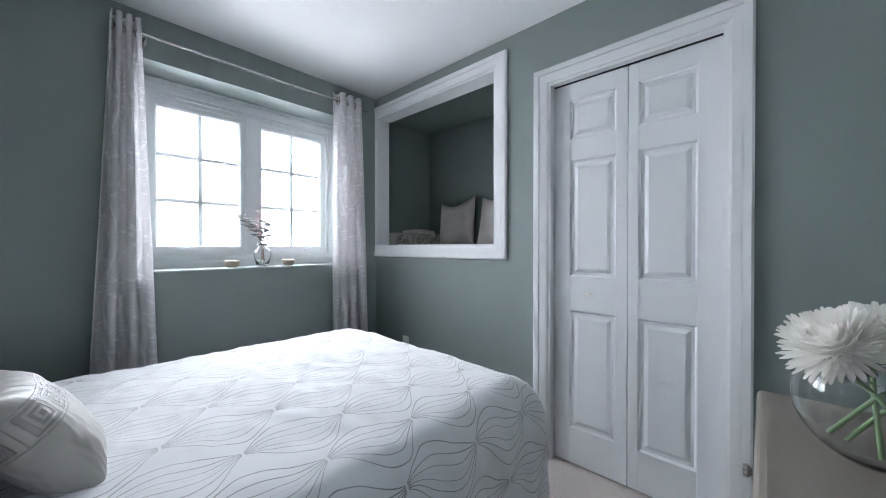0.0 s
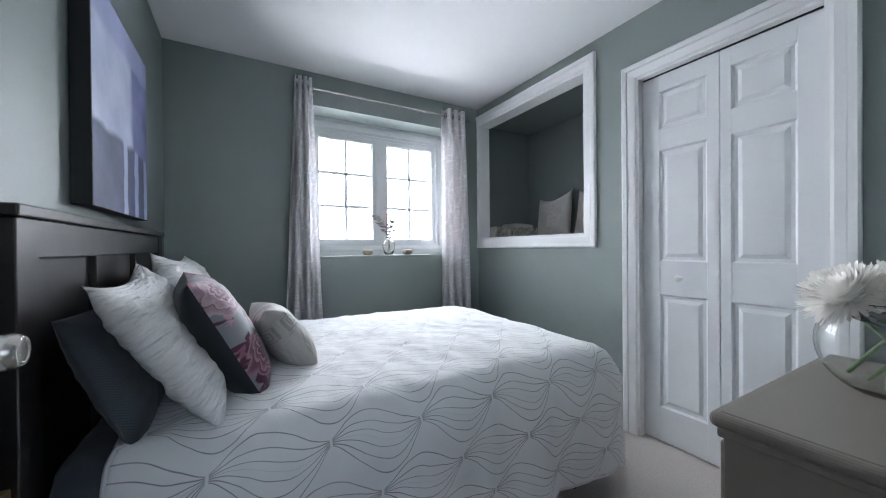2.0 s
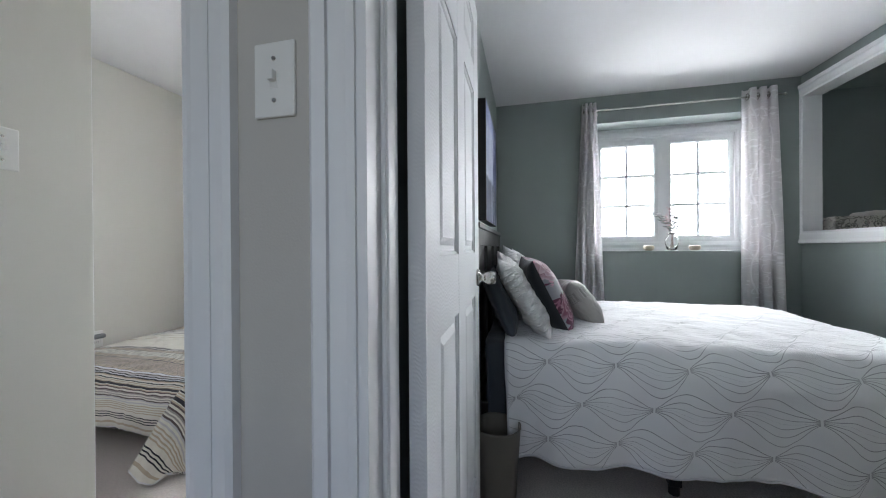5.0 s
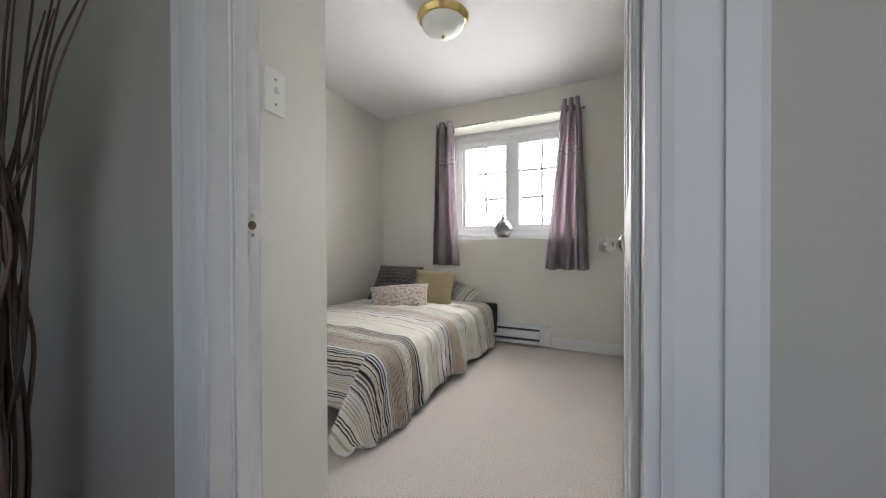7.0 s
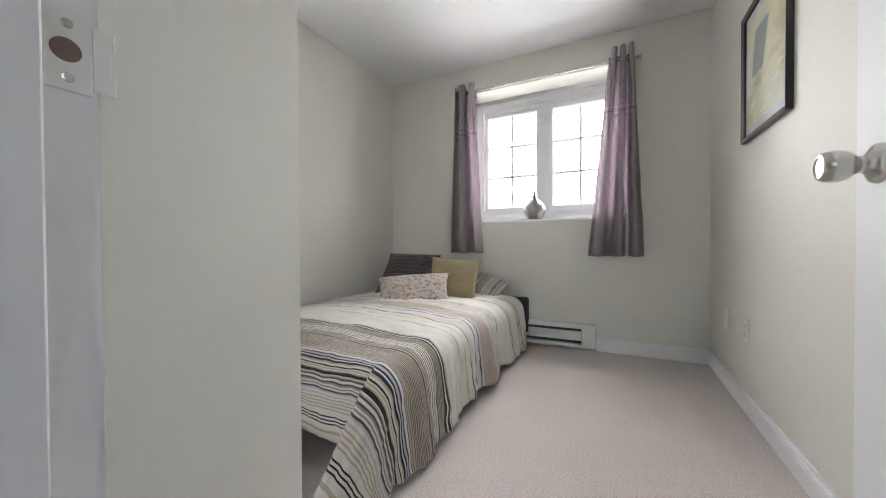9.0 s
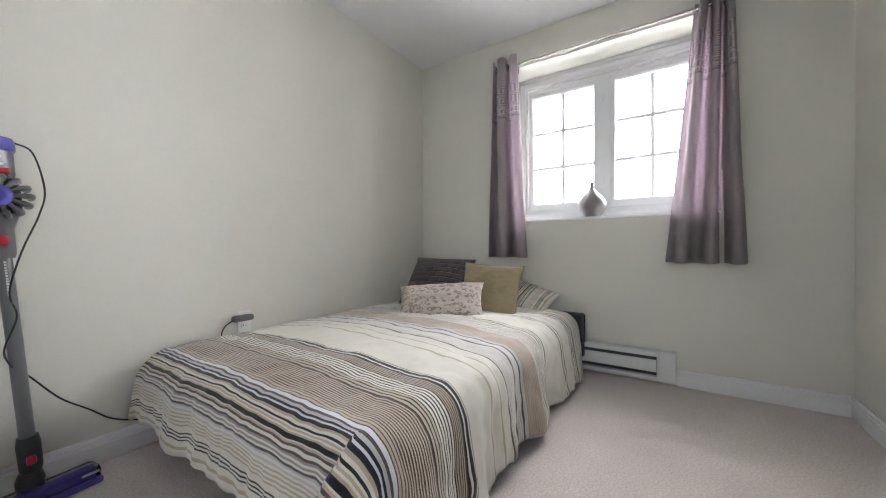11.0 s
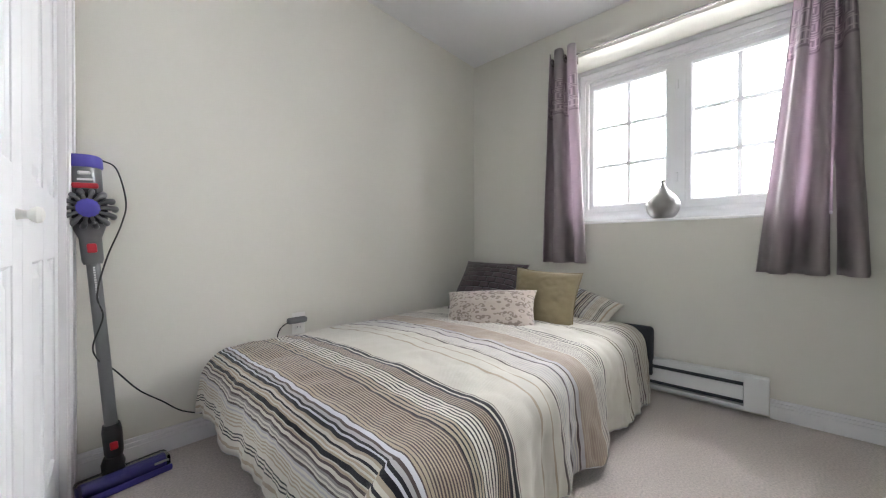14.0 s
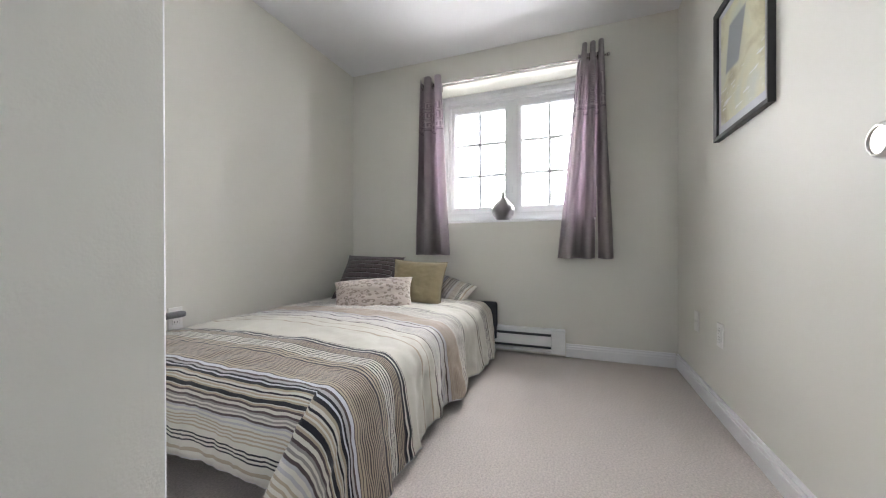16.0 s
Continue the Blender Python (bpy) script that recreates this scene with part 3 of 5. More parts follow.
CR, TAN, STRAW, BRN, NAVY, LIL, GRY, OLIVE = (0.62, 0.595, 0.53), (0.34, 0.265, 0.22), (0.42, 0.35, 0.265), (0.085, 0.06, 0.06), (0.010, 0.010, 0.018), (0.45, 0.44, 0.46), (0.27, 0.25, 0.24), (0.13, 0.11, 0.07)
PALE = (0.60, 0.61, 0.67)
# (where the band ends, ground, line, share of the line, number of lines), from the foot hem to the head
BAND_ENDS = (
    (0.018, CR, CR, 0, 0), (0.028, STRAW, STRAW, 0, 0), (0.040, CR, CR, 0, 0), (0.072, CR, NAVY, 0.42, 3), (0.084, CR, CR, 0, 0), (0.125, CR, STRAW, 0.45, 4), (0.151, CR, LIL, 0.45, 2), (0.157, BRN, BRN, 0, 0), (0.176, CR, GRY, 0.5, 2), (0.181, BRN, BRN, 0, 0),
    (0.188, CR, CR, 0, 0), (0.193, BRN, BRN, 0, 0), (0.200, STRAW, CR, 0.4, 1), (0.211, NAVY, NAVY, 0, 0), (0.228, STRAW, CR, 0.45, 2), (0.233, NAVY, NAVY, 0, 0), (0.246, CR, STRAW, 0.5, 1), (0.255, NAVY, NAVY, 0, 0), (0.260, PALE, PALE, 0, 0), (0.266, NAVY, NAVY, 0, 0),
    (0.277, LIL, BRN, 0.25, 1), (0.281, BRN, BRN, 0, 0), (0.293, PALE, PALE, 0, 0), (0.297, BRN, BRN, 0, 0), (0.320, STRAW, BRN, 0.3, 2), (0.432, STRAW, BRN, 0.5, 12), (0.437, NAVY, NAVY, 0, 0), (0.478, STRAW, NAVY, 0.36, 3), (0.545, CR, NAVY, 0.40, 5), (0.583, STRAW, BRN, 0.5, 5),
    (0.591, NAVY, NAVY, 0, 0), (0.598, CR, CR, 0, 0), (0.611, NAVY, NAVY, 0, 0), (0.616, CR, CR, 0, 0), (0.619, BRN, BRN, 0, 0), (0.785, CR, CR, 0, 0), (0.797, STRAW, STRAW, 0, 0), (0.850, CR, CR, 0, 0), (0.857, STRAW, STRAW, 0, 0), (0.903, CR, CR, 0, 0),
    (0.913, BRN, GRY, 0.3, 1), (0.920, CR, CR, 0, 0), (0.925, GRY, GRY, 0, 0), (1.000, CR, LIL, 0.45, 6), (1.014, BRN, LIL, 0.4, 1), (1.050, LIL, CR, 0.35, 3), (1.060, BRN, BRN, 0, 0), (1.080, LIL, LIL, 0, 0), (1.210, TAN, STRAW, 0.4, 11), (1.330, CR, GRY, 0.45, 9),
    (1.400, CR, NAVY, 0.35, 3), (1.600, CR, CR, 0, 0), (1.660, CR, OLIVE, 0.35, 2), (1.790, CR, CR, 0, 0), (1.900, CR, BRN, 0.35, 4), (2.200, CR, STRAW, 0.35, 8),
)
BANDS = [(b[0] - a, *b[1:]) for a, b in zip((0.0,) + tuple(e[0] for e in BAND_ENDS), BAND_ENDS)]

DUVET_WHITE = stitched_white()
DUVET_STRIPE = stripes(BANDS)
SLATE_CLOTH = plain_cloth("dark_slate_cotton", (0.055, 0.065, 0.08))


def gathered_cloth(name, colour, rough, scale):
    """Cloth drawn into many short cross-wise gathers."""
    k = Net(name, rough, 0.2)
    h = k.m("ADD", k.noise(scale, 3, stretch=(0.35, 2.2, 1), distort=0.6), k.m("MULTIPLY", k.noise(70, 2, stretch=(0.4, 1.6, 1)), 0.3))
    bp = k.n.new("ShaderNodeBump")
    bp.inputs["Strength"].default_value, bp.inputs["Distance"].default_value = 1.0, 0.022
    k.put(bp.inputs["Height"], h)
    k.l.new(bp.outputs[0], k.b.inputs["Normal"])
    return k.done(colour)


SHAM_WHITE = gathered_cloth("white_gathered_cotton", (0.74, 0.73, 0.73), 0.8, 20)


def ivory_satin():
    """Satin in soft pleats with one embroidered band of squares."""
    k = Net("ivory_pleated_satin", 0.5, 0.2)
    pleat = k.m("ADD", k.noise(13, 2, stretch=(1.0, 0.4, 1), distort=0.7), k.m("MULTIPLY", k.noise(30, 2, stretch=(1.0, 0.3, 1)), 0.25))
    band = k.m("MULTIPLY", k.step(k.v, 0.165, 0.004), k.m("SUBTRACT", 1.0, k.step(k.v, 0.235, 0.004)))
    fu = k.m("ABSOLUTE", k.m("SUBTRACT", k.m("FRACT", k.m("DIVIDE", k.u, 0.07)), 0.5))
    fv = k.m("ABSOLUTE", k.m("SUBTRACT", k.m("DIVIDE", k.m("SUBTRACT", k.v, 0.165), 0.07), 0.5))
    square = k.m("SINE", k.m("MULTIPLY", k.m("MAXIMUM", fu, fv), 38.0))
    thread = k.m("MULTIPLY", k.step(square, 0.2, 0.3), band)
    bp = k.n.new("ShaderNodeBump")
    bp.inputs["Strength"].default_value, bp.inputs["Distance"].default_value = 1.0, 0.035
    k.put(bp.inputs["Height"], k.m("ADD", pleat, k.m("MULTIPLY", thread, 0.12)))
    k.l.new(bp.outputs[0], k.b.inputs["Normal"])
    return k.done(k.mix(thread, (0.42, 0.40, 0.375), (0.30, 0.285, 0.27)))


IVORY = ivory_satin()
LINEN = plain_cloth("pale_taupe_linen", (0.72, 0.67, 0.64), 0.9, 700, 0.35)
KHAKI = plain_cloth("khaki_gold_satin", (0.34, 0.275, 0.155), 0.55, 1100, 0.12)


def drape(name, parent, x0, x1, y0, y1, top, r, reach, mat, label, hang=0.0, sag=0.0, puff=0.03, cells=90, fold=0.02, seed=0.0, flip=False, floor_z=0.0, flare=0.0, crumple=0.0, flap=0.0):
    """A cover laid over a block: flat on top, rounded over its edges, hanging with folds. reach: overhang at -x, +x, -y, +y."""
    ax0, ax1, ay0, ay1 = x0 - reach[0], x1 + reach[1], y0 - reach[2], y1 + reach[3]

    def fn(u, v):
        a, b = ax0 + (ax1 - ax0) * u, ay0 + (ay1 - ay0) * v
        cx, cy = min(max(a, x0), x1), min(max(b, y0), y1)
        ox, oy = a - cx, b - cy
        eu, mx = math.hypot(ox, oy), max(abs(ox), abs(oy))
        d = mx + (eu - mx) * hang
        if flap and ox > 0 and oy > 0:
            d = min((ox ** 1.25 + oy ** 1.25) ** 0.8, 0.46)
        nx, ny = (ox / eu, oy / eu) if eu > 1e-6 else (0.0, 0.0)
        bend = min(d / r, math.pi / 2)
        outw, down = r * math.sin(bend), r * (1 - math.cos(bend)) + max(d - r * math.pi / 2, 0)
        ang = math.atan2(ny, nx) if eu > 1e-6 else 0.0
        loose = min(max(d - 0.6 * r, 0) / 0.25, 1.6)
        s = (cx * 7 + seed, cy * 7, ang * 2.2)
        outw += fold * loose * noise.noise(Vector(s)) * 2 + flare * max(d - r, 0)
        outw += crumple * loose * (noise.noise(Vector((cx * 26 + seed, cy * 26, ang * 6 + d * 5))) + 0.7 * noise.noise(Vector((cx * 55, cy * 55 + seed, ang * 11 + d * 16))))
        lean = 0.0
        if flap and ox > 0 and oy > 0:
            # the loose corner swings round from the open side and hangs as a flap before the foot end
            rise = min(max((ang - 0.04) / 0.22, 0), 1)
            fall = 1 - min(max((ang - 0.30) / 1.25, 0), 1)
            lean = flap * rise * rise * (3 - 2 * rise) * fall * min(max(d - 0.03, 0) / 0.30, 1.3)
            turned = math.pi / 2 * (2 * ang / math.pi) ** 0.55
            nx, ny = math.cos(turned), math.sin(turned)
        mid = (1 - ((cx - (x0 + x1) / 2) / ((x1 - x0) / 2 + r)) ** 2) * (1 - ((cy - (y0 + y1) / 2) / ((y1 - y0) / 2 + r)) ** 2)
        z = top - down + puff * mid
        z += 0.012 * noise.noise(Vector((a * 4 + seed, b * 4, 1.3))) + 0.006 * noise.noise(Vector((a * 13, b * 11 + seed, 4.1))) + 0.0035 * noise.noise(Vector((a * 30 + b * 9, b * 22 - a * 7, seed)))
        z += sag * max(d - 0.1, 0) * noise.noise(Vector((cx * 9, cy * 9, ang * 3 + 7)))
        wob = 0.006 * noise.noise(Vector((a * 16, b * 16, 8.0 + seed)))
        z = max(z, floor_z + 0.012)
        return Vector((cx + nx * (outw + wob) + 0.9 * lean, cy + ny * (outw + wob) - 0.3 * lean, z)), (a, b) if flip else (b, a)

    return sheet(cells, cells, fn, mat, name, parent, label, thick=0.012)


def edge_piping(ob, cells, mat, radius=0.006):
    """The rolled hem along the border of a draped cover."""
    v, n = ob.data.vertices, cells + 1
    border = [i * n for i in range(n)] + [(n - 1) * n + j for j in range(1, n)] + [i * n + n - 1 for i in range(n - 2, -1, -1)] + list(range(n - 2, 0, -1))
    pts = [v[k].co.copy() for k in border]
    part("hem", tube(bmesh.new(), pts + pts[:1], radius, 6, caps=False), mat, ob, smooth="all")


def cushion(name, w, h, t, mat, m, label, category="cushion", group="", limp=0.35, wrinkle=0.008, piping=None, seed=0.0, plain_back=False):
    """A stuffed cushion with drawn-out corners; lies in its own x and z, thick along y."""
    ob = thing(name, label=label, category=category, group=group)
    ob.matrix_world = m
    bm = bmesh.new()
    uv = bm.loops.layers.uv.new("cloth")
    n = 40
    for side in (-1, 1):
        grid, co = [], {}
        for i in range(n + 1):
            row = []
            for j in range(n + 1):
                u, v = 2 * i / n - 1, 2 * j / n - 1
                x = w / 2 * u * (1 - 0.10 * (1 - v * v) * u * u)
                z = h / 2 * v * (1 - 0.10 * (1 - u * u) * v * v)
                bulge = max((1 - u ** 4) * (1 - v ** 4), 0) ** 0.55 * (1 - 0.25 * (u * u + v * v) * 0.5)
                y = side * t / 2 * bulge
                fade = 1 - max(abs(u), abs(v)) ** 8
                y += fade * wrinkle * (noise.noise(Vector((u * 2.5 + seed, v * 2.5, side))) + 0.6 * noise.noise(Vector((u * 6 + v * 3, v * 7 - u * 2, seed + side))))
                z -= limp * 0.05 * h * (u * u) * max(v, 0) ** 2
                vert = bm.verts.new((x, y, z + h / 2))
                co[vert] = ((u + 1) / 2 * w + (5.0 if plain_back and side < 0 else 0.0), (v + 1) / 2 * h)
                row.append(vert)
            grid.append(row)
        for i in range(n):
            for j in range(n):
                f = bm.faces.new((grid[i][j], grid[i + 1][j], grid[i + 1][j + 1], grid[i][j + 1]))
                for loop in f.loops:
                    loop[uv].uv = co[loop.vert]
    rim = [v for v in bm.verts]
    bmesh.ops.remove_doubles(bm, verts=rim, dist=0.0004)
    part("cover", bm, mat, ob, smooth="all")
    if piping is not None:
        pts = []
        for k in range(64):
            q = k / 16
            s, f = int(q), 2 * (q - int(q)) - 1
            u, v = ((f, -1), (1, f), (-f, 1), (-1, -f))[s]
            pts.append((w / 2 * u * (1 - 0.10 * (1 - v * v) * u * u), 0, h / 2 * v * (1 - 0.10 * (1 - u * u) * v * v) + h / 2 - (limp * 0.05 * h * u * u if v > 0 else 0)))
        part("piping", tube(bmesh.new(), pts + pts[:1], 0.004, 6, caps=False), piping, ob, smooth="all")
    return ob


# ---- grey-green bedroom ----
ESPRESSO = material("dark_espresso_wood", (0.028, 0.024, 0.024), 0.35, vary=0.12, scale=9, bump=0.05, bump_scale=90, coat=0.2)
RAW_WOOD = material("unfinished_pine", (0.42, 0.27, 0.14), 0.7, vary=0.15, scale=14)
DRESSER = material("taupe_painted_wood", (0.21, 0.185, 0.16), 0.5, vary=0.08, scale=7, bump=0.05, bump_scale=70)
MATTRESS = material("mattress_ticking", (0.6, 0.6, 0.62), 0.9, vary=0.05)


def bed_a():
    ob = thing("double_bed", (-1.07, 1.4, 0), "double bed with dark panelled headboard, made up", "bed")
    up = pose(1.07, -1.4, 0)

    def put(name, bm, mat, label="", smooth=False, parent=ob):
        return part(name, bm, mat, parent, label, smooth, up if parent is ob else None)

    hb = put("headboard", boxes((-1.72, -0.43, 0.468, 0.488, 0.42, 1.165)), ESPRESSO, "dark wooden panelled headboard")
    part("cap_rail", boxes((-1.765, -0.385, 0.456, 0.522, 1.178, 1.203), bevel=0.004), ESPRESSO, hb)
    part("top_rail", boxes((-1.73, -0.42, 0.466, 0.510, 1.095, 1.178), bevel=0.003), ESPRESSO, hb)
    part("lower_rail", boxes((-1.73, -0.42, 0.466, 0.506, 0.42, 0.50), bevel=0.003), ESPRESSO, hb)
    for x in (-1.715, -0.445):
        part("post", boxes((x - 0.043, x + 0.045, 0.462, 0.512, 0.0, 1.178), bevel=0.003), ESPRESSO, hb)
    for x in (-1.29, -0.86):
        part("stile", boxes((x - 0.022, x + 0.022, 0.466, 0.5055, 0.50, 1.095), bevel=0.002), ESPRESSO, hb)
    put("side_rail", boxes((-0.50, -0.475, 0.51, 2.25, 0.22, 0.34), bevel=0.003), ESPRESSO)
    put("side_rail", boxes((-1.69, -1.665, 0.51, 2.25, 0.22, 0.34), bevel=0.003), ESPRESSO)
    put("foot_rail", boxes((-1.69, -0.475, 2.25, 2.275, 0.22, 0.34), bevel=0.003), ESPRESSO)
    for x, y in ((-0.52, 2.2), (-1.64, 2.2), (-0.52, 1.35), (-1.64, 1.35)):
        put("leg", lathe(boxes((x - 0.025, x + 0.025, y - 0.025, y + 0.025, 0.04, 0.24), bevel=0.004), [(0, 0), (0.022, 0), (0.022, 0.04), (0, 0.04)], 16, pose(x, y, 0)), BLACK)
    put("box_spring", boxes((-1.68, -0.485, 0.525, 2.245, 0.30, 0.42), bevel=0.03), SLATE_CLOTH)
    put("mattress", boxes((-1.69, -0.475, 0.525, 2.26, 0.42, 0.62), bevel=0.05), MATTRESS)
    return ob


bed_a()
tagged(part("support_post", boxes((-0.405, -0.345, 0.470, 0.500, 0.0, 0.66), bevel=0.002), RAW_WOOD), "unpainted pine support leg behind the headboard", "bed leg")
sheet_a = drape("bed_sheet", None, -1.62, -0.49, 0.56, 0.75, 0.632, 0.06, (0.35, 0.42, 0.03, 0.0), SLATE_CLOTH, "", cells=60, fold=0.018, puff=0.0, seed=3.0, flare=0.06)
tagged(sheet_a, "dark slate blue sheet hanging over the mattress", "bed sheet")
duvet_a = drape("duvet", None, -1.66, -0.50, 0.66, 2.25, 0.655, 0.15, (0.50, 0.56, 0.03, 0.54), DUVET_WHITE, "", hang=0.12, puff=0.035, cells=130, fold=0.016, seed=0.0, flare=0.03)
edge_piping(duvet_a, 130, MATTRESS, 0.008)
tagged(duvet_a, "white duvet with grey pinched line pattern, spread smooth", "duvet")


def pillow_prints():
    """Roses and plum leaves on pale grey-blue; the back of the cover is plain slate."""
    k = Net("floral_print_on_slate", 0.75, 0.2)
    out = k.mix(k.step(k.noise(6, 2), 0.52, 0.12), (0.20, 0.205, 0.235), (0.33, 0.33, 0.36))
    wob = k.m("MULTIPLY", k.m("SUBTRACT", k.noise(26, 3), 0.5), 0.030)
    leafy = k.m("ADD", k.noise(15, 2, distort=0.8), k.m("MULTIPLY", k.m("SUBTRACT", 0.20, k.v), 0.7))
    veins = k.step(k.noise(44, 2, distort=1.0), 0.58, 0.04)
    plum = k.mix(veins, (0.085, 0.018, 0.045), (0.24, 0.09, 0.15))
    out = k.mix(k.step(leafy, 0.535, 0.012), out, plum)
    sprig = k.step(k.m("ADD", k.noise(19, 3, distort=0.6), k.m("MULTIPLY", k.m("SUBTRACT", k.v, 0.30), 0.5)), 0.60, 0.02)
    out = k.mix(sprig, out, (0.56, 0.27, 0.36))
    for cx, cy, size, lobes, heart, outer, rim in (
            (0.10, 0.40, 0.075, 9, (0.12, 0.035, 0.065), (0.32, 0.17, 0.23), (0.45, 0.31, 0.37)),
            (0.37, 0.37, 0.080, 8, (0.14, 0.05, 0.08), (0.36, 0.23, 0.28), (0.48, 0.37, 0.41)),
            (0.05, 0.20, 0.070, 10, (0.06, 0.015, 0.03), (0.22, 0.08, 0.13), (0.38, 0.22, 0.28)),
            (0.36, 0.13, 0.072, 9, (0.06, 0.015, 0.03), (0.17, 0.05, 0.09), (0.34, 0.20, 0.25)),
            (0.22, 0.25, 0.105, 14, (0.07, 0.02, 0.04), (0.34, 0.23, 0.28), (0.50, 0.40, 0.44))):
        dx, dy = k.m("SUBTRACT", k.u, cx), k.m("SUBTRACT", k.v, cy)
        r = k.m("ADD", k.m("SQRT", k.m("ADD", k.m("MULTIPLY", dx, dx), k.m("MULTIPLY", dy, dy))), wob)
        turn = k.m("ARCTAN2", dy, dx)
        lobe = k.m("ABSOLUTE", k.m("SINE", k.m("ADD", k.m("MULTIPLY", turn, lobes / 2), k.m("MULTIPLY", r, 70.0))))
        edge = k.m("SUBTRACT", r, k.m("MULTIPLY", lobe, 0.010))
        layer = k.m("FRACT", k.m("DIVIDE", edge, size * 0.26))
        tint = k.mix(k.step(layer, 0.55, 0.30), outer, rim)
        tint = k.mix(k.step(layer, 0.93, 0.04), tint, heart)
        tint = k.mix(k.step(edge, size * 0.40, 0.003), k.mix(k.step(layer, 0.7, 0.2), heart, outer), tint)
        out = k.mix(k.step(edge, size, 0.002), tint, out)
    out = k.mix(k.step(k.u, 2.0, 0.1), out, (0.014, 0.017, 0.021))
    k.weave(1600, 0.08)
    return k.done(out)


FLORAL = pillow_prints()


def leaning(x, y, z, back, turn, roll=0.0):
    """A cushion that faces +y before its turn and leans back by so many degrees."""
    return pose(x, y, z, 0, 0, turn) @ pose(0, 0, 0, back, 0, 0) @ pose(0, 0, 0, 0, roll, 0)


PG = "pillows on the double bed"
cushion("pillow", 0.60, 0.36, 0.11, SLATE_CLOTH, leaning(-0.76, 0.66, 0.635, 22, 2), "dark slate pillow leaning against the headboard", "pillow", PG, seed=1)
cushion("pillow", 0.60, 0.36, 0.14, SLATE_CLOTH, leaning(-1.40, 0.64, 0.635, 18, -2), "dark slate pillow leaning against the headboard", "pillow", PG, seed=2)
cushion("pillow", 0.68, 0.46, 0.125, SHAM_WHITE, leaning(-0.80, 0.82, 0.645, 32, 3, 3), "white gathered pillow sham leaning on the dark pillow", "pillow", PG, limp=-0.9, wrinkle=0.016, seed=3)
cushion("pillow", 0.64, 0.46, 0.16, SHAM_WHITE, leaning(-1.42, 0.78, 0.648, 23, -2, -2), "white gathered pillow sham beside the floral cushion", "pillow", PG, limp=-0.9, wrinkle=0.016, seed=4)
cushion("cushion", 0.44, 0.44, 0.17, FLORAL, leaning(-0.82, 0.918, 0.640, 27, 7, 2), "slate cushion printed with pink and plum flowers", "cushion", PG, wrinkle=0.006, seed=5, plain_back=True)
cushion("cushion", 0.42, 0.29, 0.15, IVORY, leaning(-0.95, 1.10, 0.655, 36, 7, -4), "small ivory satin cushion with an embroidered band", "cushion", PG, wrinkle=0.004, seed=6, limp=0.1)


def canvas_paint():
    k = Net("abstract_blue_violet_painting", 0.5, 0.0)
    n = k.noise(9, 5)
    edge = k.m("ADD", k.v, k.m("MULTIPLY", k.m("SUBTRACT", n, 0.5), 0.05))
    side = k.m("ADD", k.u, k.m("MULTIPLY", k.m("SUBTRACT", n, 0.5), 0.05))
    upper = k.ramp(k.noise(5, 5), ((0.3, (0.36, 0.40, 0.60)), (0.7, (0.56, 0.60, 0.74))))
    right = k.ramp(k.noise(6, 5), ((0.3, (0.12, 0.14, 0.34)), (0.7, (0.26, 0.29, 0.55))))
    lower = k.ramp(k.noise(7, 5), ((0.3, (0.035, 0.045, 0.12)), (0.7, (0.09, 0.11, 0.24))))
    streak = k.m("MULTIPLY", k.step(k.m("SINE", k.m("MULTIPLY", side, 42.0)), 0.45, 0.3), k.step(side, 0.24, 0.02))
    lower = k.mix(streak, lower, (0.42, 0.46, 0.66))
    top = k.mix(k.step(side, 0.43, 0.03), upper, right)
    top = k.mix(k.step(edge, 0.60, 0.02), top, k.mix(0.55, upper, (0.25, 0.28, 0.55)))
    return k.done(k.mix(k.step(edge, 0.265, 0.015), lower, top))


def painting_a():
    ob = thing("canvas_painting", (-1.16, 0.455, 1.60), "unframed abstract canvas in lilac, violet and indigo", "painting")
    part("canvas_side", boxes((-0.335, 0.335, 0, 0.047, -0.355, 0.355), bevel=0.002), BLACK, ob)
    sheet(2, 2, lambda u, v: (Vector((0.333 - 0.666 * u, 0.0485, -0.353 + 0.706 * v)), (0.67 * u, 0.71 * v)), canvas_paint(), "painted_front", ob, smooth=False)


painting_a()


# curtains
def vine_cloth():
    k = Net("pale_grey_satin_with_white_vines", 0.45, 0.2)
    wave = k.m("ADD", k.u, k.m("MULTIPLY", k.m("SINE", k.m("MULTIPLY", k.v, 9.0)), 0.03))
    stem = k.m("SUBTRACT", 1.0, k.step(k.m("ABSOLUTE", k.m("SUBTRACT", k.m("FRACT", k.m("MULTIPLY", wave, 5.0)), 0.5)), 0.022, 0.012))
    twig = k.m("SUBTRACT", 1.0, k.step(k.m("ABSOLUTE", k.m("SUBTRACT", k.noise(6, 1, stretch=(1.0, 1.7, 1), distort=1.0), 0.5)), 0.012, 0.006))
    leafy = k.m("MULTIPLY", k.step(k.noise(17, 1, stretch=(1, 2.4, 1)), 0.62, 0.02), k.step(k.m("SINE", k.m("MULTIPLY", k.v, 27.0)), 0.3, 0.2))
    k.weave(1300, 0.06)
    return k.done(k.mix(k.m("MAXIMUM", k.m("MAXIMUM", stem, twig), leafy), (0.80, 0.785, 0.79), (0.94, 0.93, 0.94)), 0.45)


VINES = vine_cloth()


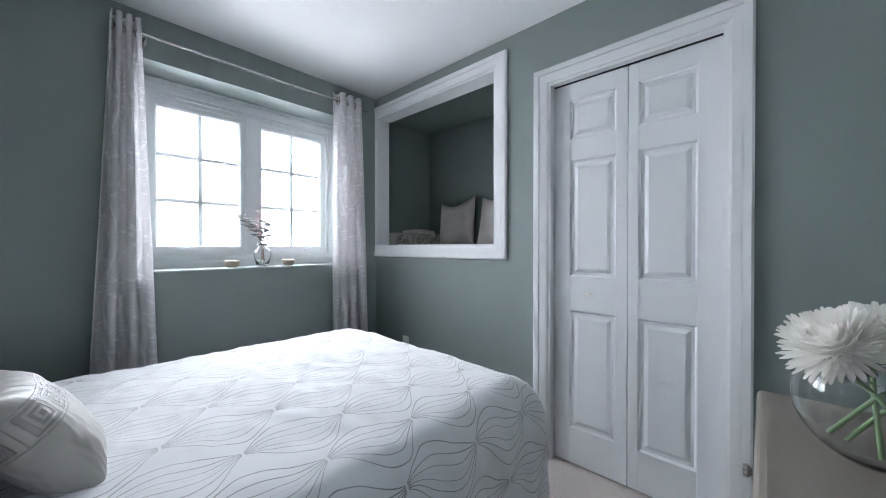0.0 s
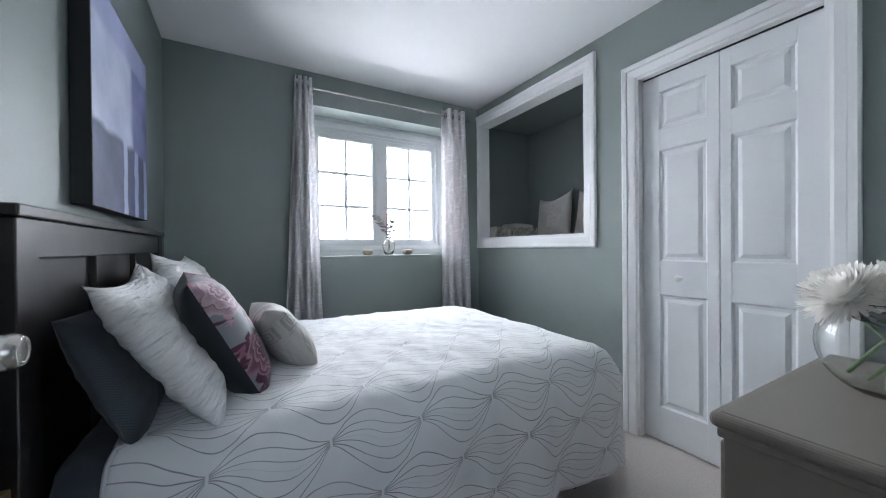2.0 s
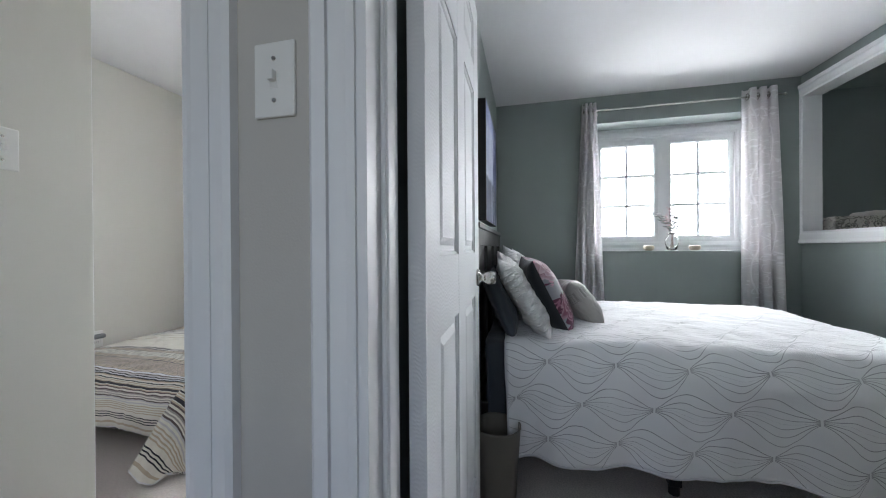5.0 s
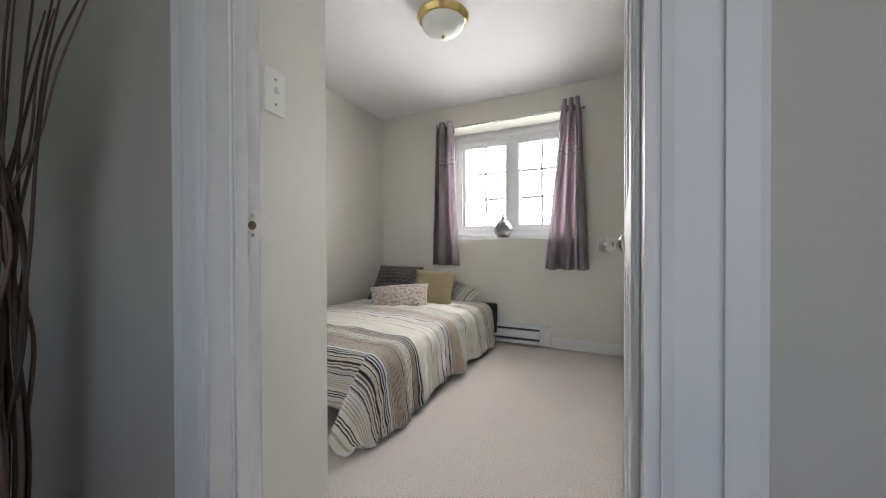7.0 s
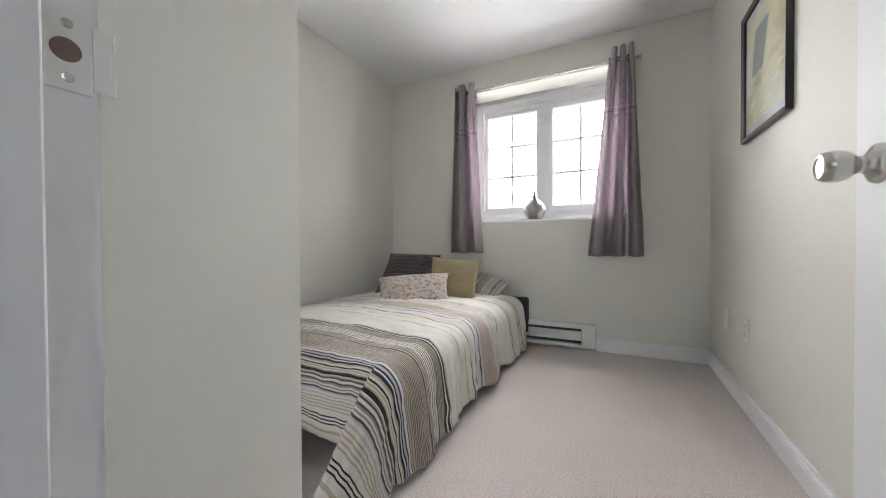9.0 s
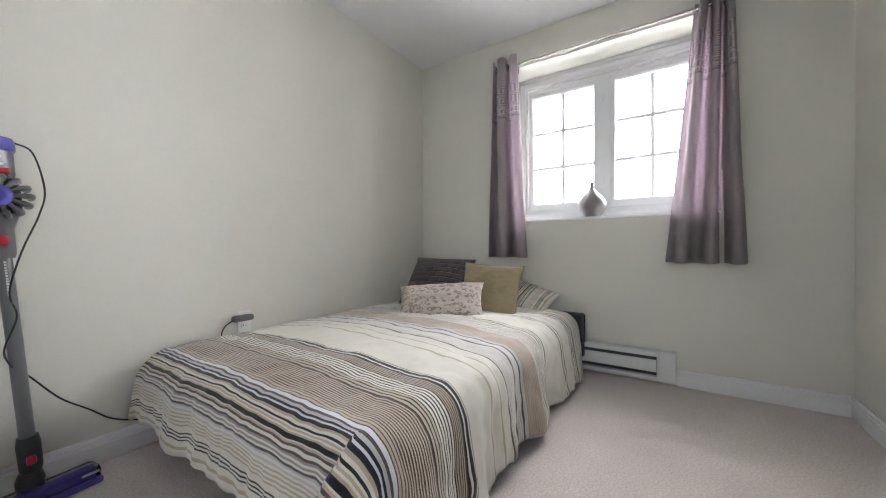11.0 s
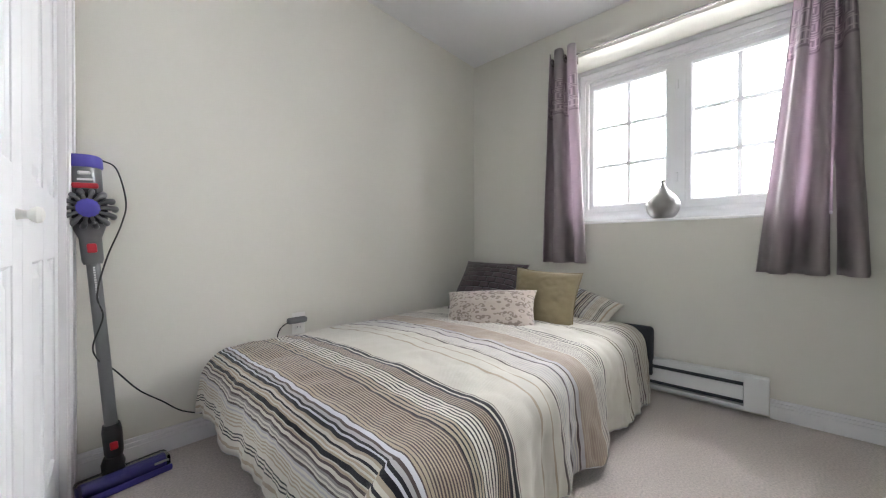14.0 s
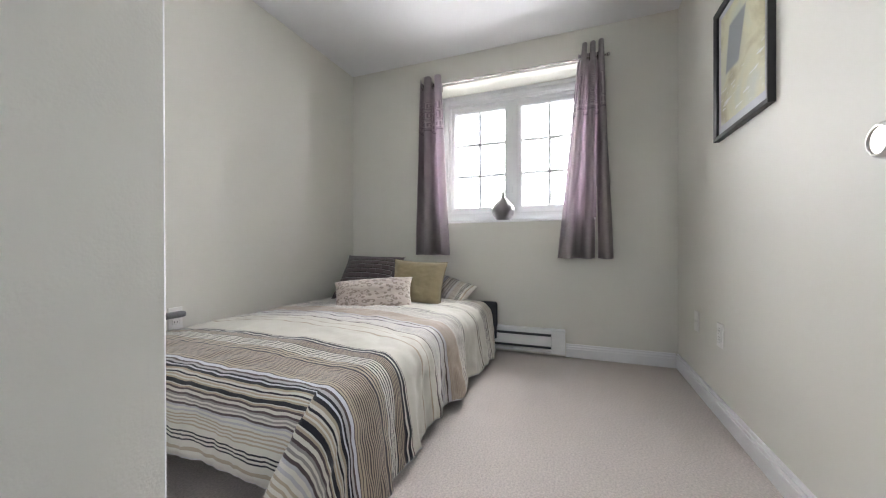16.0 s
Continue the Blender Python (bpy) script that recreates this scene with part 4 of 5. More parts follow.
def curtain(label, mat, x, top, bottom, t0, t1, b0, b1, folds, amp, group, grommets=True, phase=0.0, rod_z=None, skew=0.0, scallop=0.0):
    """A hanging panel from y t0..t1 at its head to b0..b1 at its hem, in deep folds."""
    ob = thing("curtain", (x, (t0 + t1) / 2, bottom), label, "curtain", group)
    back = Matrix.Translation((-x, -(t0 + t1) / 2, -bottom))

    def fn(u, v):
        y = (t0 + (t1 - t0) * u) * v + (b0 + (b1 - b0) * u) * (1 - v)
        ph = 2 * math.pi * folds * u + phase + 0.5 * noise.noise(Vector((u * 2, v * 2, phase)))
        a = amp * (0.8 + 0.35 * (1 - v)) * (1 + 0.35 * noise.noise(Vector((u * 3, v * 1.5, phase + 3))))
        dx = a * math.cos(ph)
        dy = 0.35 * (t1 - t0) / max(folds, 1) / 2 * math.sin(2 * ph)
        z = bottom + (top - bottom) * v + skew * (u - 0.5) * (1 - v) + scallop * v ** 20 * math.cos(ph)
        return Vector((x + dx, y + dy, z)), (u * folds * 0.13, z)

    part_ob = sheet(int(folds * 22), 40, fn, mat, "cloth", ob, thick=0.0025)
    part_ob.matrix_local = back
    if grommets:
        for k in range(int(folds * 2)):
            u = (k + 0.5) / (folds * 2)
            y = t0 + (t1 - t0) * u
            bm = bmesh.new()
            pts = [(x + 0.024 * math.cos(q), y, rod_z + 0.024 * math.sin(q)) for q in (2 * math.pi * j / 20 for j in range(21))]
            tube(bm, pts, 0.0045, 8, caps=False)
            part("grommet", bm, CHROME, ob, "dark metal eyelet", smooth="all", m=back)
    return ob


def rod(x, y0, y1, z, label, r=0.008, ball=0.012):
    ob = thing("curtain_rod", (x, (y0 + y1) / 2, z), label, "curtain rod")
    part("pole", tube(bmesh.new(), [(0, y0 - (y0 + y1) / 2, 0), (0, y1 - (y0 + y1) / 2, 0)], r, 14), CHROME, ob, smooth=True)
    for y, s in ((y0, -1), (y1, 1)):
        part("finial", lathe(bmesh.new(), [(0, 0), (r, 0), (ball, 0.006), (ball * 1.1, 0.014), (ball * 0.7, 0.022), (0, 0.024)], 16, pose(0, y - (y0 + y1) / 2, 0, -90 * s, 0, 0)), CHROME, ob, smooth=True)
        part("bracket", tube(boxes((WEST - x, WEST - x + 0.004, y - s * 0.1 - (y0 + y1) / 2 - 0.015, y - s * 0.1 - (y0 + y1) / 2 + 0.015, -0.03, 0.03)), [(WEST - x, y - s * 0.1 - (y0 + y1) / 2, 0), (0, y - s * 0.1 - (y0 + y1) / 2, -r)], 0.005, 8), CHROME, ob)
    return ob


rod(-2.12, 1.25, 2.715, 2.288, "slim brushed metal curtain rod over the window")
CG = "vine-patterned curtains at the window"
curtain("pale grey satin curtain with white vines, drawn aside", VINES, -2.12, 2.352, 0.03, 1.215, 1.325, 1.105, 1.40, 3, 0.045, CG, phase=0.4, rod_z=2.288)
curtain("pale grey satin curtain with white vines, drawn aside", VINES, -2.12, 2.352, 0.03, 2.455, 2.665, 2.44, 2.735, 3, 0.042, CG, phase=2.0, rod_z=2.288)


# window ledge: glass vase with dried stems, two stone candle holders
LEAF_GREY = material("dried_eucalyptus", (0.15, 0.165, 0.165), 0.7, vary=0.2, scale=60)
PINK = material("dried_pink_petal", (0.62, 0.36, 0.38), 0.7, vary=0.15, scale=60)
TWIG = material("dry_brown_twig", (0.20, 0.13, 0.10), 0.8, vary=0.2, scale=50)
STONE = material("banded_sandstone", (0.40, 0.33, 0.26), 0.5, vary=0.25, scale=30)


def glass_vase_small():
    ob = thing("glass_vase", (-2.30, 1.99, 1.047), "clear glass vase with a flared neck on the window ledge", "vase")
    outer = [(0.0, 0.0), (0.034, 0.0), (0.040, 0.01), (0.052, 0.06), (0.056, 0.085), (0.050, 0.105), (0.030, 0.125), (0.026, 0.14), (0.036, 0.155)]
    inner = [(0.033, 0.155), (0.023, 0.14), (0.027, 0.125), (0.046, 0.104), (0.052, 0.085), (0.048, 0.06), (0.036, 0.014), (0.0, 0.012)]
    g = part("glass_body", lathe(bmesh.new(), outer + inner, 40), GLASS, ob, smooth="all")
    g.visible_shadow = False


glass_vase_small()


def leaf(bm, at, way, size, round_leaf=True, cup=0.3):
    """One small bent leaf."""
    w = Vector(way).normalized()
    s = w.cross(Vector((0.3, 0.2, 1))).normalized()
    n = w.cross(s)
    at = Vector(at)
    rows = [(0.0, 0.15), (0.3, 0.9), (0.65, 1.0), (1.0, 0.35)] if round_leaf else [(0.0, 0.1), (0.35, 0.5), (0.7, 0.45), (1.0, 0.05)]
    pts = [[bm.verts.new(at + w * size * a + s * size * 0.5 * b * k + n * size * cup * (a * a * 0.5 + abs(k) * 0.3 * b)) for k in (-1, 0, 1)] for a, b in rows]
    for p, q in zip(pts, pts[1:]):
        for k in range(2):
            bm.faces.new((p[k], p[k + 1], q[k + 1], q[k]))


def dried_stem(rng, tip, bend, kind, label):
    ob = thing("dried_stem", (-2.30, 1.99, 1.062), label, "dried flower", "dried stems in the glass vase")
    line = curve_points([(rng.uniform(-0.012, 0.012), rng.uniform(-0.015, 0.015), 0), (rng.uniform(-0.006, 0.006), rng.uniform(-0.008, 0.008), 0.125), bend, tip], 8)
    part("stem", tube(bmesh.new(), line, 0.0016, 6), TWIG, ob)
    bm = bmesh.new()
    first = len(line) // 2 if kind != "twig" else len(line) - 8
    for k in range(first, len(line)):
        for side in (-1, 1):
            a = rng.uniform(0, 6.28)
            way = Vector((math.cos(a) * 0.6, side * (0.7 + 0.3 * math.sin(a)), rng.uniform(-0.1, 0.6)))
            leaf(bm, line[k], way, rng.uniform(0.032, 0.052) if kind == "eucalyptus" else rng.uniform(0.022, 0.04), kind != "pink")
    part("leaves", bm, PINK if kind == "pink" else LEAF_GREY, ob, smooth="all")


rng = random.Random(7)
dried_stem(rng, (0.0, -0.145, 0.33), (0.0, -0.07, 0.25), "eucalyptus", "dried grey eucalyptus stem with round leaves")
dried_stem(rng, (0.01, -0.02, 0.36), (0.0, -0.02, 0.24), "pink", "dried stem with pale pink petals")
dried_stem(rng, (0.02, 0.015, 0.35), (0.0, 0.02, 0.25), "eucalyptus", "dried grey eucalyptus stem with round leaves")
dried_stem(rng, (0.0, 0.135, 0.30), (0.0, 0.06, 0.21), "twig", "thin dried twig with few grey leaves")
dried_stem(rng, (-0.01, -0.05, 0.30), (0.0, -0.03, 0.22), "pink", "dried stem with pale pink petals")
dried_stem(rng, (0.02, 0.02, 0.22), (0.01, 0.01, 0.17), "eucalyptus", "dried grey eucalyptus stem with round leaves")


def candle_holder(y):
    ob = thing("candle_holder", (-2.29, y, 1.047), "round sandstone tealight holder on the window ledge", "candle holder", "stone tealight holders")
    part("stone_body", lathe(bmesh.new(), [(0, 0), (0.026, 0), (0.040, 0.010), (0.046, 0.026), (0.044, 0.040), (0.034, 0.047), (0.024, 0.048), (0.022, 0.032), (0, 0.032)], 28), STONE, ob, smooth=True)
    part("tealight", lathe(bmesh.new(), [(0, 0.032), (0.020, 0.032), (0.020, 0.044), (0.018, 0.044), (0.017, 0.040), (0, 0.040)], 20), PLATE, ob, "white wax tealight")


candle_holder(1.80), candle_holder(2.165)


# niche: storage box and two cushions
def scroll_print():
    k = Net("cream_paper_with_grey_scrolls", 0.6, 0.0)
    d = k.cells(16.0)
    ring_a = k.m("SUBTRACT", 1.0, k.step(k.m("ABSOLUTE", k.m("SUBTRACT", d, 0.34)), 0.05, 0.02))
    curl = k.m("SUBTRACT", 1.0, k.step(k.m("ABSOLUTE", k.m("SUBTRACT", k.noise(13, 1, distort=2.0), 0.5)), 0.035, 0.015))
    dot = k.m("SUBTRACT", 1.0, k.step(d, 0.12, 0.02))
    return k.done(k.mix(k.m("MAXIMUM", k.m("MULTIPLY", k.m("MAXIMUM", ring_a, curl), 0.75), dot), (0.62, 0.59, 0.53), (0.13, 0.12, 0.11)))


def uv_box(name, x0, x1, y0, y1, z0, z1, mat, parent, bevel=0.002):
    bm = bmesh.new()
    box(bm, x0, x1, y0, y1, z0, z1, bevel=bevel)
    uv = bm.loops.layers.uv.new("cloth")
    for f in bm.faces:
        n = f.normal
        for loop in f.loops:
            c = loop.vert.co
            loop[uv].uv = (c.x, c.z) if abs(n.y) > 0.7 else (c.y + 0.37, c.z) if abs(n.x) > 0.7 else (c.x, c.y + 0.53)
    return part(name, bm, mat, parent)


SCROLL = scroll_print()


def storage_box():
    ob = thing("storage_box", (-2.225, 3.31, 1.178), "cream lidded box with grey scroll print", "box")
    uv_box("box_body", -0.11, 0.115, -0.27, 0.27, 0, 0.10, SCROLL, ob)
    uv_box("lid", -0.113, 0.118, -0.273, 0.273, 0.10, 0.128, SCROLL, ob)
    part("clasp", lathe(bmesh.new(), [(0, 0), (0.016, 0), (0.016, 0.004), (0.010, 0.007), (0, 0.007)], 20, pose(0.1155, -0.08, 0.075, 0, 90, 0)), CHROME, ob, "round metal clasp")


storage_box()
folded = drape("folded_throw", None, -2.28, -2.15, 3.28, 3.52, 1.335, 0.02, (0.03, 0.05, 0.05, 0.05), LINEN, "", cells=36, fold=0.012, puff=0.01, seed=5.0)
folded.name = "folded_throw"
tagged(folded, "folded grey throw on the printed box", "throw")
NG = "cushions in the wall niche"
cushion("cushion", 0.45, 0.42, 0.15, LINEN, leaning(-1.87, 3.55, 1.180, 10, 176, 6), "plain pale taupe linen cushion standing in the niche", "cushion", NG, wrinkle=0.008, seed=8, limp=-2.2)
cushion("cushion", 0.45, 0.42, 0.15, LINEN, leaning(-1.40, 3.55, 1.180, 9, 180, -2), "pale taupe cushion with dotted stitching in the niche", "cushion", NG, wrinkle=0.006, seed=9, limp=-1.4)


# dresser with a bowl of white chrysanthemums
def dresser():
    ob = thing("dresser", (0.43, 2.0, 0), "taupe painted chest of drawers with moulded top", "dresser")
    up = pose(-0.43, -2.0, 0)
    part("body", boxes((0.268, 0.596, 1.685, 2.335, 0.06, 0.742), bevel=0.003), DRESSER, ob, m=up)
    top = bmesh.new()
    box(top, 0.250, 0.600, 1.664, 2.356, 0.762, 0.792, bevel=0.013, segments=4)
    box(top, 0.266, 0.600, 1.678, 2.342, 0.788, 0.7935, bevel=0.002)
    part("top", top, DRESSER, ob, m=up)
    part("cornice", boxes((0.260, 0.598, 1.675, 2.345, 0.742, 0.762), bevel=0.006), DRESSER, ob, m=up)
    for k in range(4):
        z = 0.09 + k * 0.162
        d = part("drawer", boxes((0.254, 0.268, 1.705, 2.315, z, z + 0.148), bevel=0.005), DRESSER, ob, m=up)
        for y in (1.86, 2.16):
            part("drawer_knob", lathe(bmesh.new(), [(0, 0), (0.007, 0), (0.007, 0.010), (0.015, 0.018), (0.014, 0.026), (0, 0.028)], 16, pose(0.254, y, z + 0.074, 0, -90, 0)), CHROME, d, smooth=True)
    for x in (0.29, 0.57):
        for y in (1.71, 2.31):
            part("foot", boxes((x - 0.022, x + 0.022, y - 0.022, y + 0.022, 0, 0.06), bevel=0.004), DRESSER, ob, m=up)


dresser()
BX, BY, BZ = 0.415, 2.06, 0.7945


def fish_bowl():
    ob = thing("glass_bowl_vase", (BX, BY, BZ), "clear round glass bowl vase on the dresser", "vase")
    outer, inner = [(0.0, 0.0), (0.05, 0.0)], []
    for k in range(1, 15):
        a = -math.pi / 2 + 0.45 + k * (math.pi - 0.45 - 0.72) / 14
        outer.append((0.113 * math.cos(a), 0.102 + 0.113 * math.sin(a)))
        inner.append((0.1108 * math.cos(a), 0.102 + 0.1108 * math.sin(a)))
    prof = outer + [(outer[-1][0] + 0.004, outer[-1][1] + 0.006)] + [(inner[-1][0], inner[-1][1] + 0.006)] + inner[::-1] + [(0.0, 0.006)]
    g = part("glass_body", lathe(bmesh.new(), prof, 48), GLASS, ob, smooth="all")
    g.visible_shadow = False


fish_bowl()
PETAL = material("white_chrysanthemum_petal", (0.93, 0.91, 0.88), 0.6, vary=0.03, scale=30)
pn, pl = PETAL.node_tree.nodes, PETAL.node_tree.links
through_light = pn.new("ShaderNodeBsdfTranslucent")
through_light.inputs[0].default_value = (0.98, 0.96, 0.92, 1)
blend = pn.new("ShaderNodeMixShader")
blend.inputs[0].default_value = 0.5
pl.new(pn["Principled BSDF"].outputs[0], blend.inputs[1]), pl.new(through_light.outputs[0], blend.inputs[2])
pl.new(blend.outputs[0], pn["Material Output"].inputs[0])
STEM_GREEN = material("pale_green_stem", (0.16, 0.26, 0.12), 0.5, vary=0.2, scale=40)
LEAF_DARK = material("dark_green_leaf", (0.035, 0.07, 0.04), 0.5, vary=0.2, scale=40)


def petal(bm, centre, way, up, length, width, curl):
    s = way.cross(up).normalized()
    rows = []
    for a, b in ((0.0, 0.4), (0.4, 0.8), (0.75, 1.0), (0.93, 0.8), (1.0, 0.4)):
        p = centre + way * length * a + up * (curl * length * a * a)
        rows.append([bm.verts.new(p + s * width * 0.5 * b * k + up * (abs(k) * width * 0.16 * b)) for k in (-1, 0, 1)])
    for p, q in zip(rows, rows[1:]):
        for k in range(2):
            bm.faces.new((p[k], p[k + 1], q[k + 1], q[k]))


def chrysanthemum(rng, head, face, size, foot):
    ob = thing("chrysanthemum", (BX, BY, BZ), "white chrysanthemum in full bloom on a green stem", "flower", "white chrysanthemums in the bowl")
    f = Vector(face).normalized()
    a = f.cross(Vector((0.2, 0.9, 0.1))).normalized()
    b = f.cross(a)
    head = Vector(head)
    bm = bmesh.new()
    for layer, (count, tilt, length, curl) in enumerate(((34, -0.40, 0.98, 0.06), (38, -0.15, 1.04, 0.12), (40, 0.1, 1.02, 0.18), (40, 0.32, 0.99, 0.22), (40, 0.55, 0.94, 0.26), (38, 0.78, 0.88, 0.28), (36, 1.0, 0.82, 0.28), (32, 1.22, 0.77, 0.26), (26, 1.44, 0.73, 0.22), (18, 1.64, 0.70, 0.16), (10, 1.82, 0.68, 0.1))):
        for k in range(count):
            q = 2 * math.pi * (k + 0.5 * (layer % 2) + rng.uniform(-0.25, 0.25)) / count
            r = math.cos(q) * a + math.sin(q) * b
            way = (r * math.cos(tilt * 0.8) + f * math.sin(tilt * 0.8)).normalized()
            up = (f * math.cos(tilt * 0.8) - r * math.sin(tilt * 0.8)).normalized()
            petal(bm, head + r * size * 0.05, way, up, size * 1.06 * length * rng.uniform(0.88, 1.06), size * 0.125, curl * rng.uniform(0.6, 1.3))
    bmesh.ops.create_uvsphere(bm, u_segments=16, v_segments=10, radius=size * 0.52, matrix=Matrix.Translation(head + f * size * 0.1))
    tagged(part("bloom", bm, PETAL, ob, smooth="all"), "white layered petals", kind="stuff")
    line = curve_points([head, head - f * 0.05 - Vector((0, 0, 0.02)), (Vector(foot) + head) / 2 + Vector((rng.uniform(-0.01, 0.01), 0, 0)), foot], 6)
    part("stem", tube(bmesh.new(), line, 0.0040, 10), STEM_GREEN, ob, smooth=True)
    bm = bmesh.new()
    for k in range(3):
        leaf(bm, line[3 + k], Vector((rng.uniform(-1, 1), rng.uniform(-1, 1), -0.2)), rng.uniform(0.03, 0.05), True, 0.2)
    part("leaves", bm, LEAF_DARK, ob, smooth="all")


rng = random.Random(11)
chrysanthemum(rng, (-0.055, -0.03, 0.203), (-0.5, -0.45, 0.75), 0.072, (0.045, -0.02, 0.02))
chrysanthemum(rng, (0.055, -0.02, 0.210), (0.25, -0.45, 0.8), 0.074, (-0.060, 0.0, 0.03))
chrysanthemum(rng, (0.0, 0.070, 0.208), (0.0, 0.5, 0.85), 0.072, (0.0, -0.03, 0.015))
chrysanthemum(rng, (0.105, 0.05, 0.196), (0.8, 0.1, 0.6), 0.078, (-0.035, 0.02, 0.015))


# waste bin, outlet
BIN = material("taupe_plastic_bin", (0.17, 0.155, 0.13), 0.5, vary=0.05)


def waste_bin():
    ob = thing("waste_bin", (-0.30, 0.60, 0), "round taupe plastic waste bin beside the bed", "waste bin")
    part("bin_body", lathe(bmesh.new(), [(0, 0), (0.075, 0), (0.078, 0.004), (0.099, 0.322), (0.102, 0.326), (0.101, 0.332), (0.096, 0.33), (0.074, 0.008), (0, 0.008)], 40), BIN, ob, smooth=True)


waste_bin()


def outlet(name, m, label):
    ob = thing(name, label=label, category="outlet")
    ob.matrix_world = m
    part("cover_plate", boxes((-0.036, 0.036, 0, 0.006, -0.058, 0.058), bevel=0.003), PLATE, ob)
    for z in (-0.021, 0.021):
        s = part("socket", boxes((-0.017, 0.017, 0.005, 0.0085, z - 0.014, z + 0.014), bevel=0.004), PLATE, ob)
        part("slots", boxes((-0.008, -0.006, 0.0083, 0.0089, z - 0.004, z + 0.006), (0.006, 0.008, 0.0083, 0.0089, z - 0.004, z + 0.006)), BLACK, s)
    return ob


def switch(name, m, label):
    ob = thing(name, label=label, category="light switch")
    ob.matrix_world = m
    part("cover_plate", boxes((-0.036, 0.036, 0, 0.006, -0.058, 0.058), bevel=0.003), PLATE, ob)
    part("toggle", boxes((-0.005, 0.005, 0.004, 0.016, -0.004, 0.012), (-0.008, 0.008, 0.004, 0.007, -0.014, 0.014), bevel=0.0015), PLATE, ob)
    for z in (-0.032, 0.032):
        part("screw", lathe(bmesh.new(), [(0, 0), (0.004, 0), (0.003, 0.0015), (0, 0.0015)], 12, pose(0, 0.006, z, -90, 0, 0)), CHROME, ob)
    return ob


outlet("wall_outlet", facing((-1.81, 2.88, 0.42), (1, 0, 0), (0, -1, 0)), "white wall outlet low on the grey-green wall")
switch("light_switch", facing((0.73, 0.352, 1.345), (0, 1, 0), (1, 0, 0)), "white toggle switch on the hallway wall")
switch("light_switch", SIDE @ pose(0.232, 0, 1.362), "white toggle switch in the cream bedroom's entry")


# ---- cream bedroom ----
CHARCOAL = plain_cloth("charcoal_bed_base_fabric", (0.05, 0.052, 0.06))


def bed_b():
    ob = thing("single_bed", (-1.15, -1.5, 0), "low bed on a charcoal base, made up", "bed")
    up = pose(1.15, 1.5, 0)
    part("bed_base", boxes((-2.10, -0.24, -2.19, -0.90, 0.09, 0.24), bevel=0.02), CHARCOAL, ob, m=up)
    part("mattress", boxes((-2.12, -0.22, -2.20, -0.89, 0.24, 0.36), bevel=0.04), MATTRESS, ob, m=up)
    part("head_panel", boxes((-2.165, -2.125, -2.19, -0.845, 0.10, 0.395), bevel=0.018), CHARCOAL, ob, "charcoal padded panel at the head end", m=up)
    for x in (-1.95, -0.45):
        for y in (-2.05, -1.05):
            part("leg", lathe(bmesh.new(), [(0, 0), (0.025, 0), (0.03, 0.09), (0, 0.09)], 16, pose(x, y, 0)), BLACK, ob, m=up)


bed_b()


def duvet_b():
    """A striped cover whose stripes run across the bed; it hangs over the foot and the open side and slips to a point at their corner."""
    k = drape("duvet", None, -2.03, -0.27, -2.13, -0.98, 0.405, 0.10, (0.05, 0.30, 0.06, 0.43), DUVET_STRIPE, "", hang=0.75, puff=0.05, cells=150, fold=0.016, seed=11.0, flip=True, sag=0.10, flare=0.11, crumple=0.008, flap=0.21)
    edge_piping(k, 150, MATTRESS, 0.006)
    me = k.data
    uv = me.uv_layers[0].data
    for loop in uv:
        loop.uv = (0.03 - loop.uv[0], loop.uv[1])
    return tagged(k, "cream duvet with brown, navy and lilac stripes", "duvet")


duvet_b()


def leopard():
    k = Net("pale_leopard_print_plush", 0.95, 0.4)
    c = k.noise(9, 2, out="Color")
    x = k.n.new("ShaderNodeVectorMath")
    x.operation = "MULTIPLY_ADD"
    k.l.new(c, x.inputs[0]); x.inputs[1].default_value = (0.025, 0.015, 0); k.l.new(k.uv, x.inputs[2])
    mp = k.n.new("ShaderNodeMapping"); mp.inputs["Scale"].default_value = (0.8, 1.2, 1)
    k.l.new(x.outputs[0], mp.inputs[0])
    d = k.cells(34.0, vector=mp.outputs[0], scatter=0.7)
    rosette = k.m("MULTIPLY", k.step(d, 0.24, 0.04), k.m("SUBTRACT", 1.0, k.step(d, 0.50, 0.04)))
    broken = k.step(k.noise(34, 1), 0.41, 0.05)
    k.weave(500, 0.2)
    return k.done(k.mix(k.m("MULTIPLY", k.m("MULTIPLY", rosette, broken), 0.9), (0.55, 0.475, 0.42), (0.27, 0.215, 0.185)))


def basket_weave():
    k = Net("dark_plum_brown_woven_strips", 0.7, 0.3)
    b = k.n.new("ShaderNodeTexBrick")
    b.inputs["Scale"].default_value, b.inputs["Mortar Size"].default_value, b.inputs["Mortar Smooth"].default_value = 9.0, 0.05, 0.8
    b.inputs["Brick Width"].default_value, b.inputs["Row Height"].default_value = 0.62, 0.42
    k.l.new(k.uv, b.inputs["Vector"])
    for s, c in (("Color1", (0.12, 0.09, 0.095)), ("Color2", (0.08, 0.058, 0.062)), ("Mortar", (0.02, 0.015, 0.016))):
        b.inputs[s].default_value = (*c, 1)
    bp = k.n.new("ShaderNodeBump")
    bp.inputs["Strength"].default_value, bp.inputs["Distance"].default_value, bp.invert = 1.0, 0.014, True
    k.l.new(b.outputs["Fac"], bp.inputs["Height"]), k.l.new(bp.outputs[0], k.b.inputs["Normal"])
    return k.done(b.outputs["Color"])


QG = "cushions on the striped bed"


def facing_room(x, y, z, back, turn, roll=0.0):
    """A cushion that faces +x before its turn and leans back."""
    return leaning(x, y, z, back, turn + 90 + 180, roll)


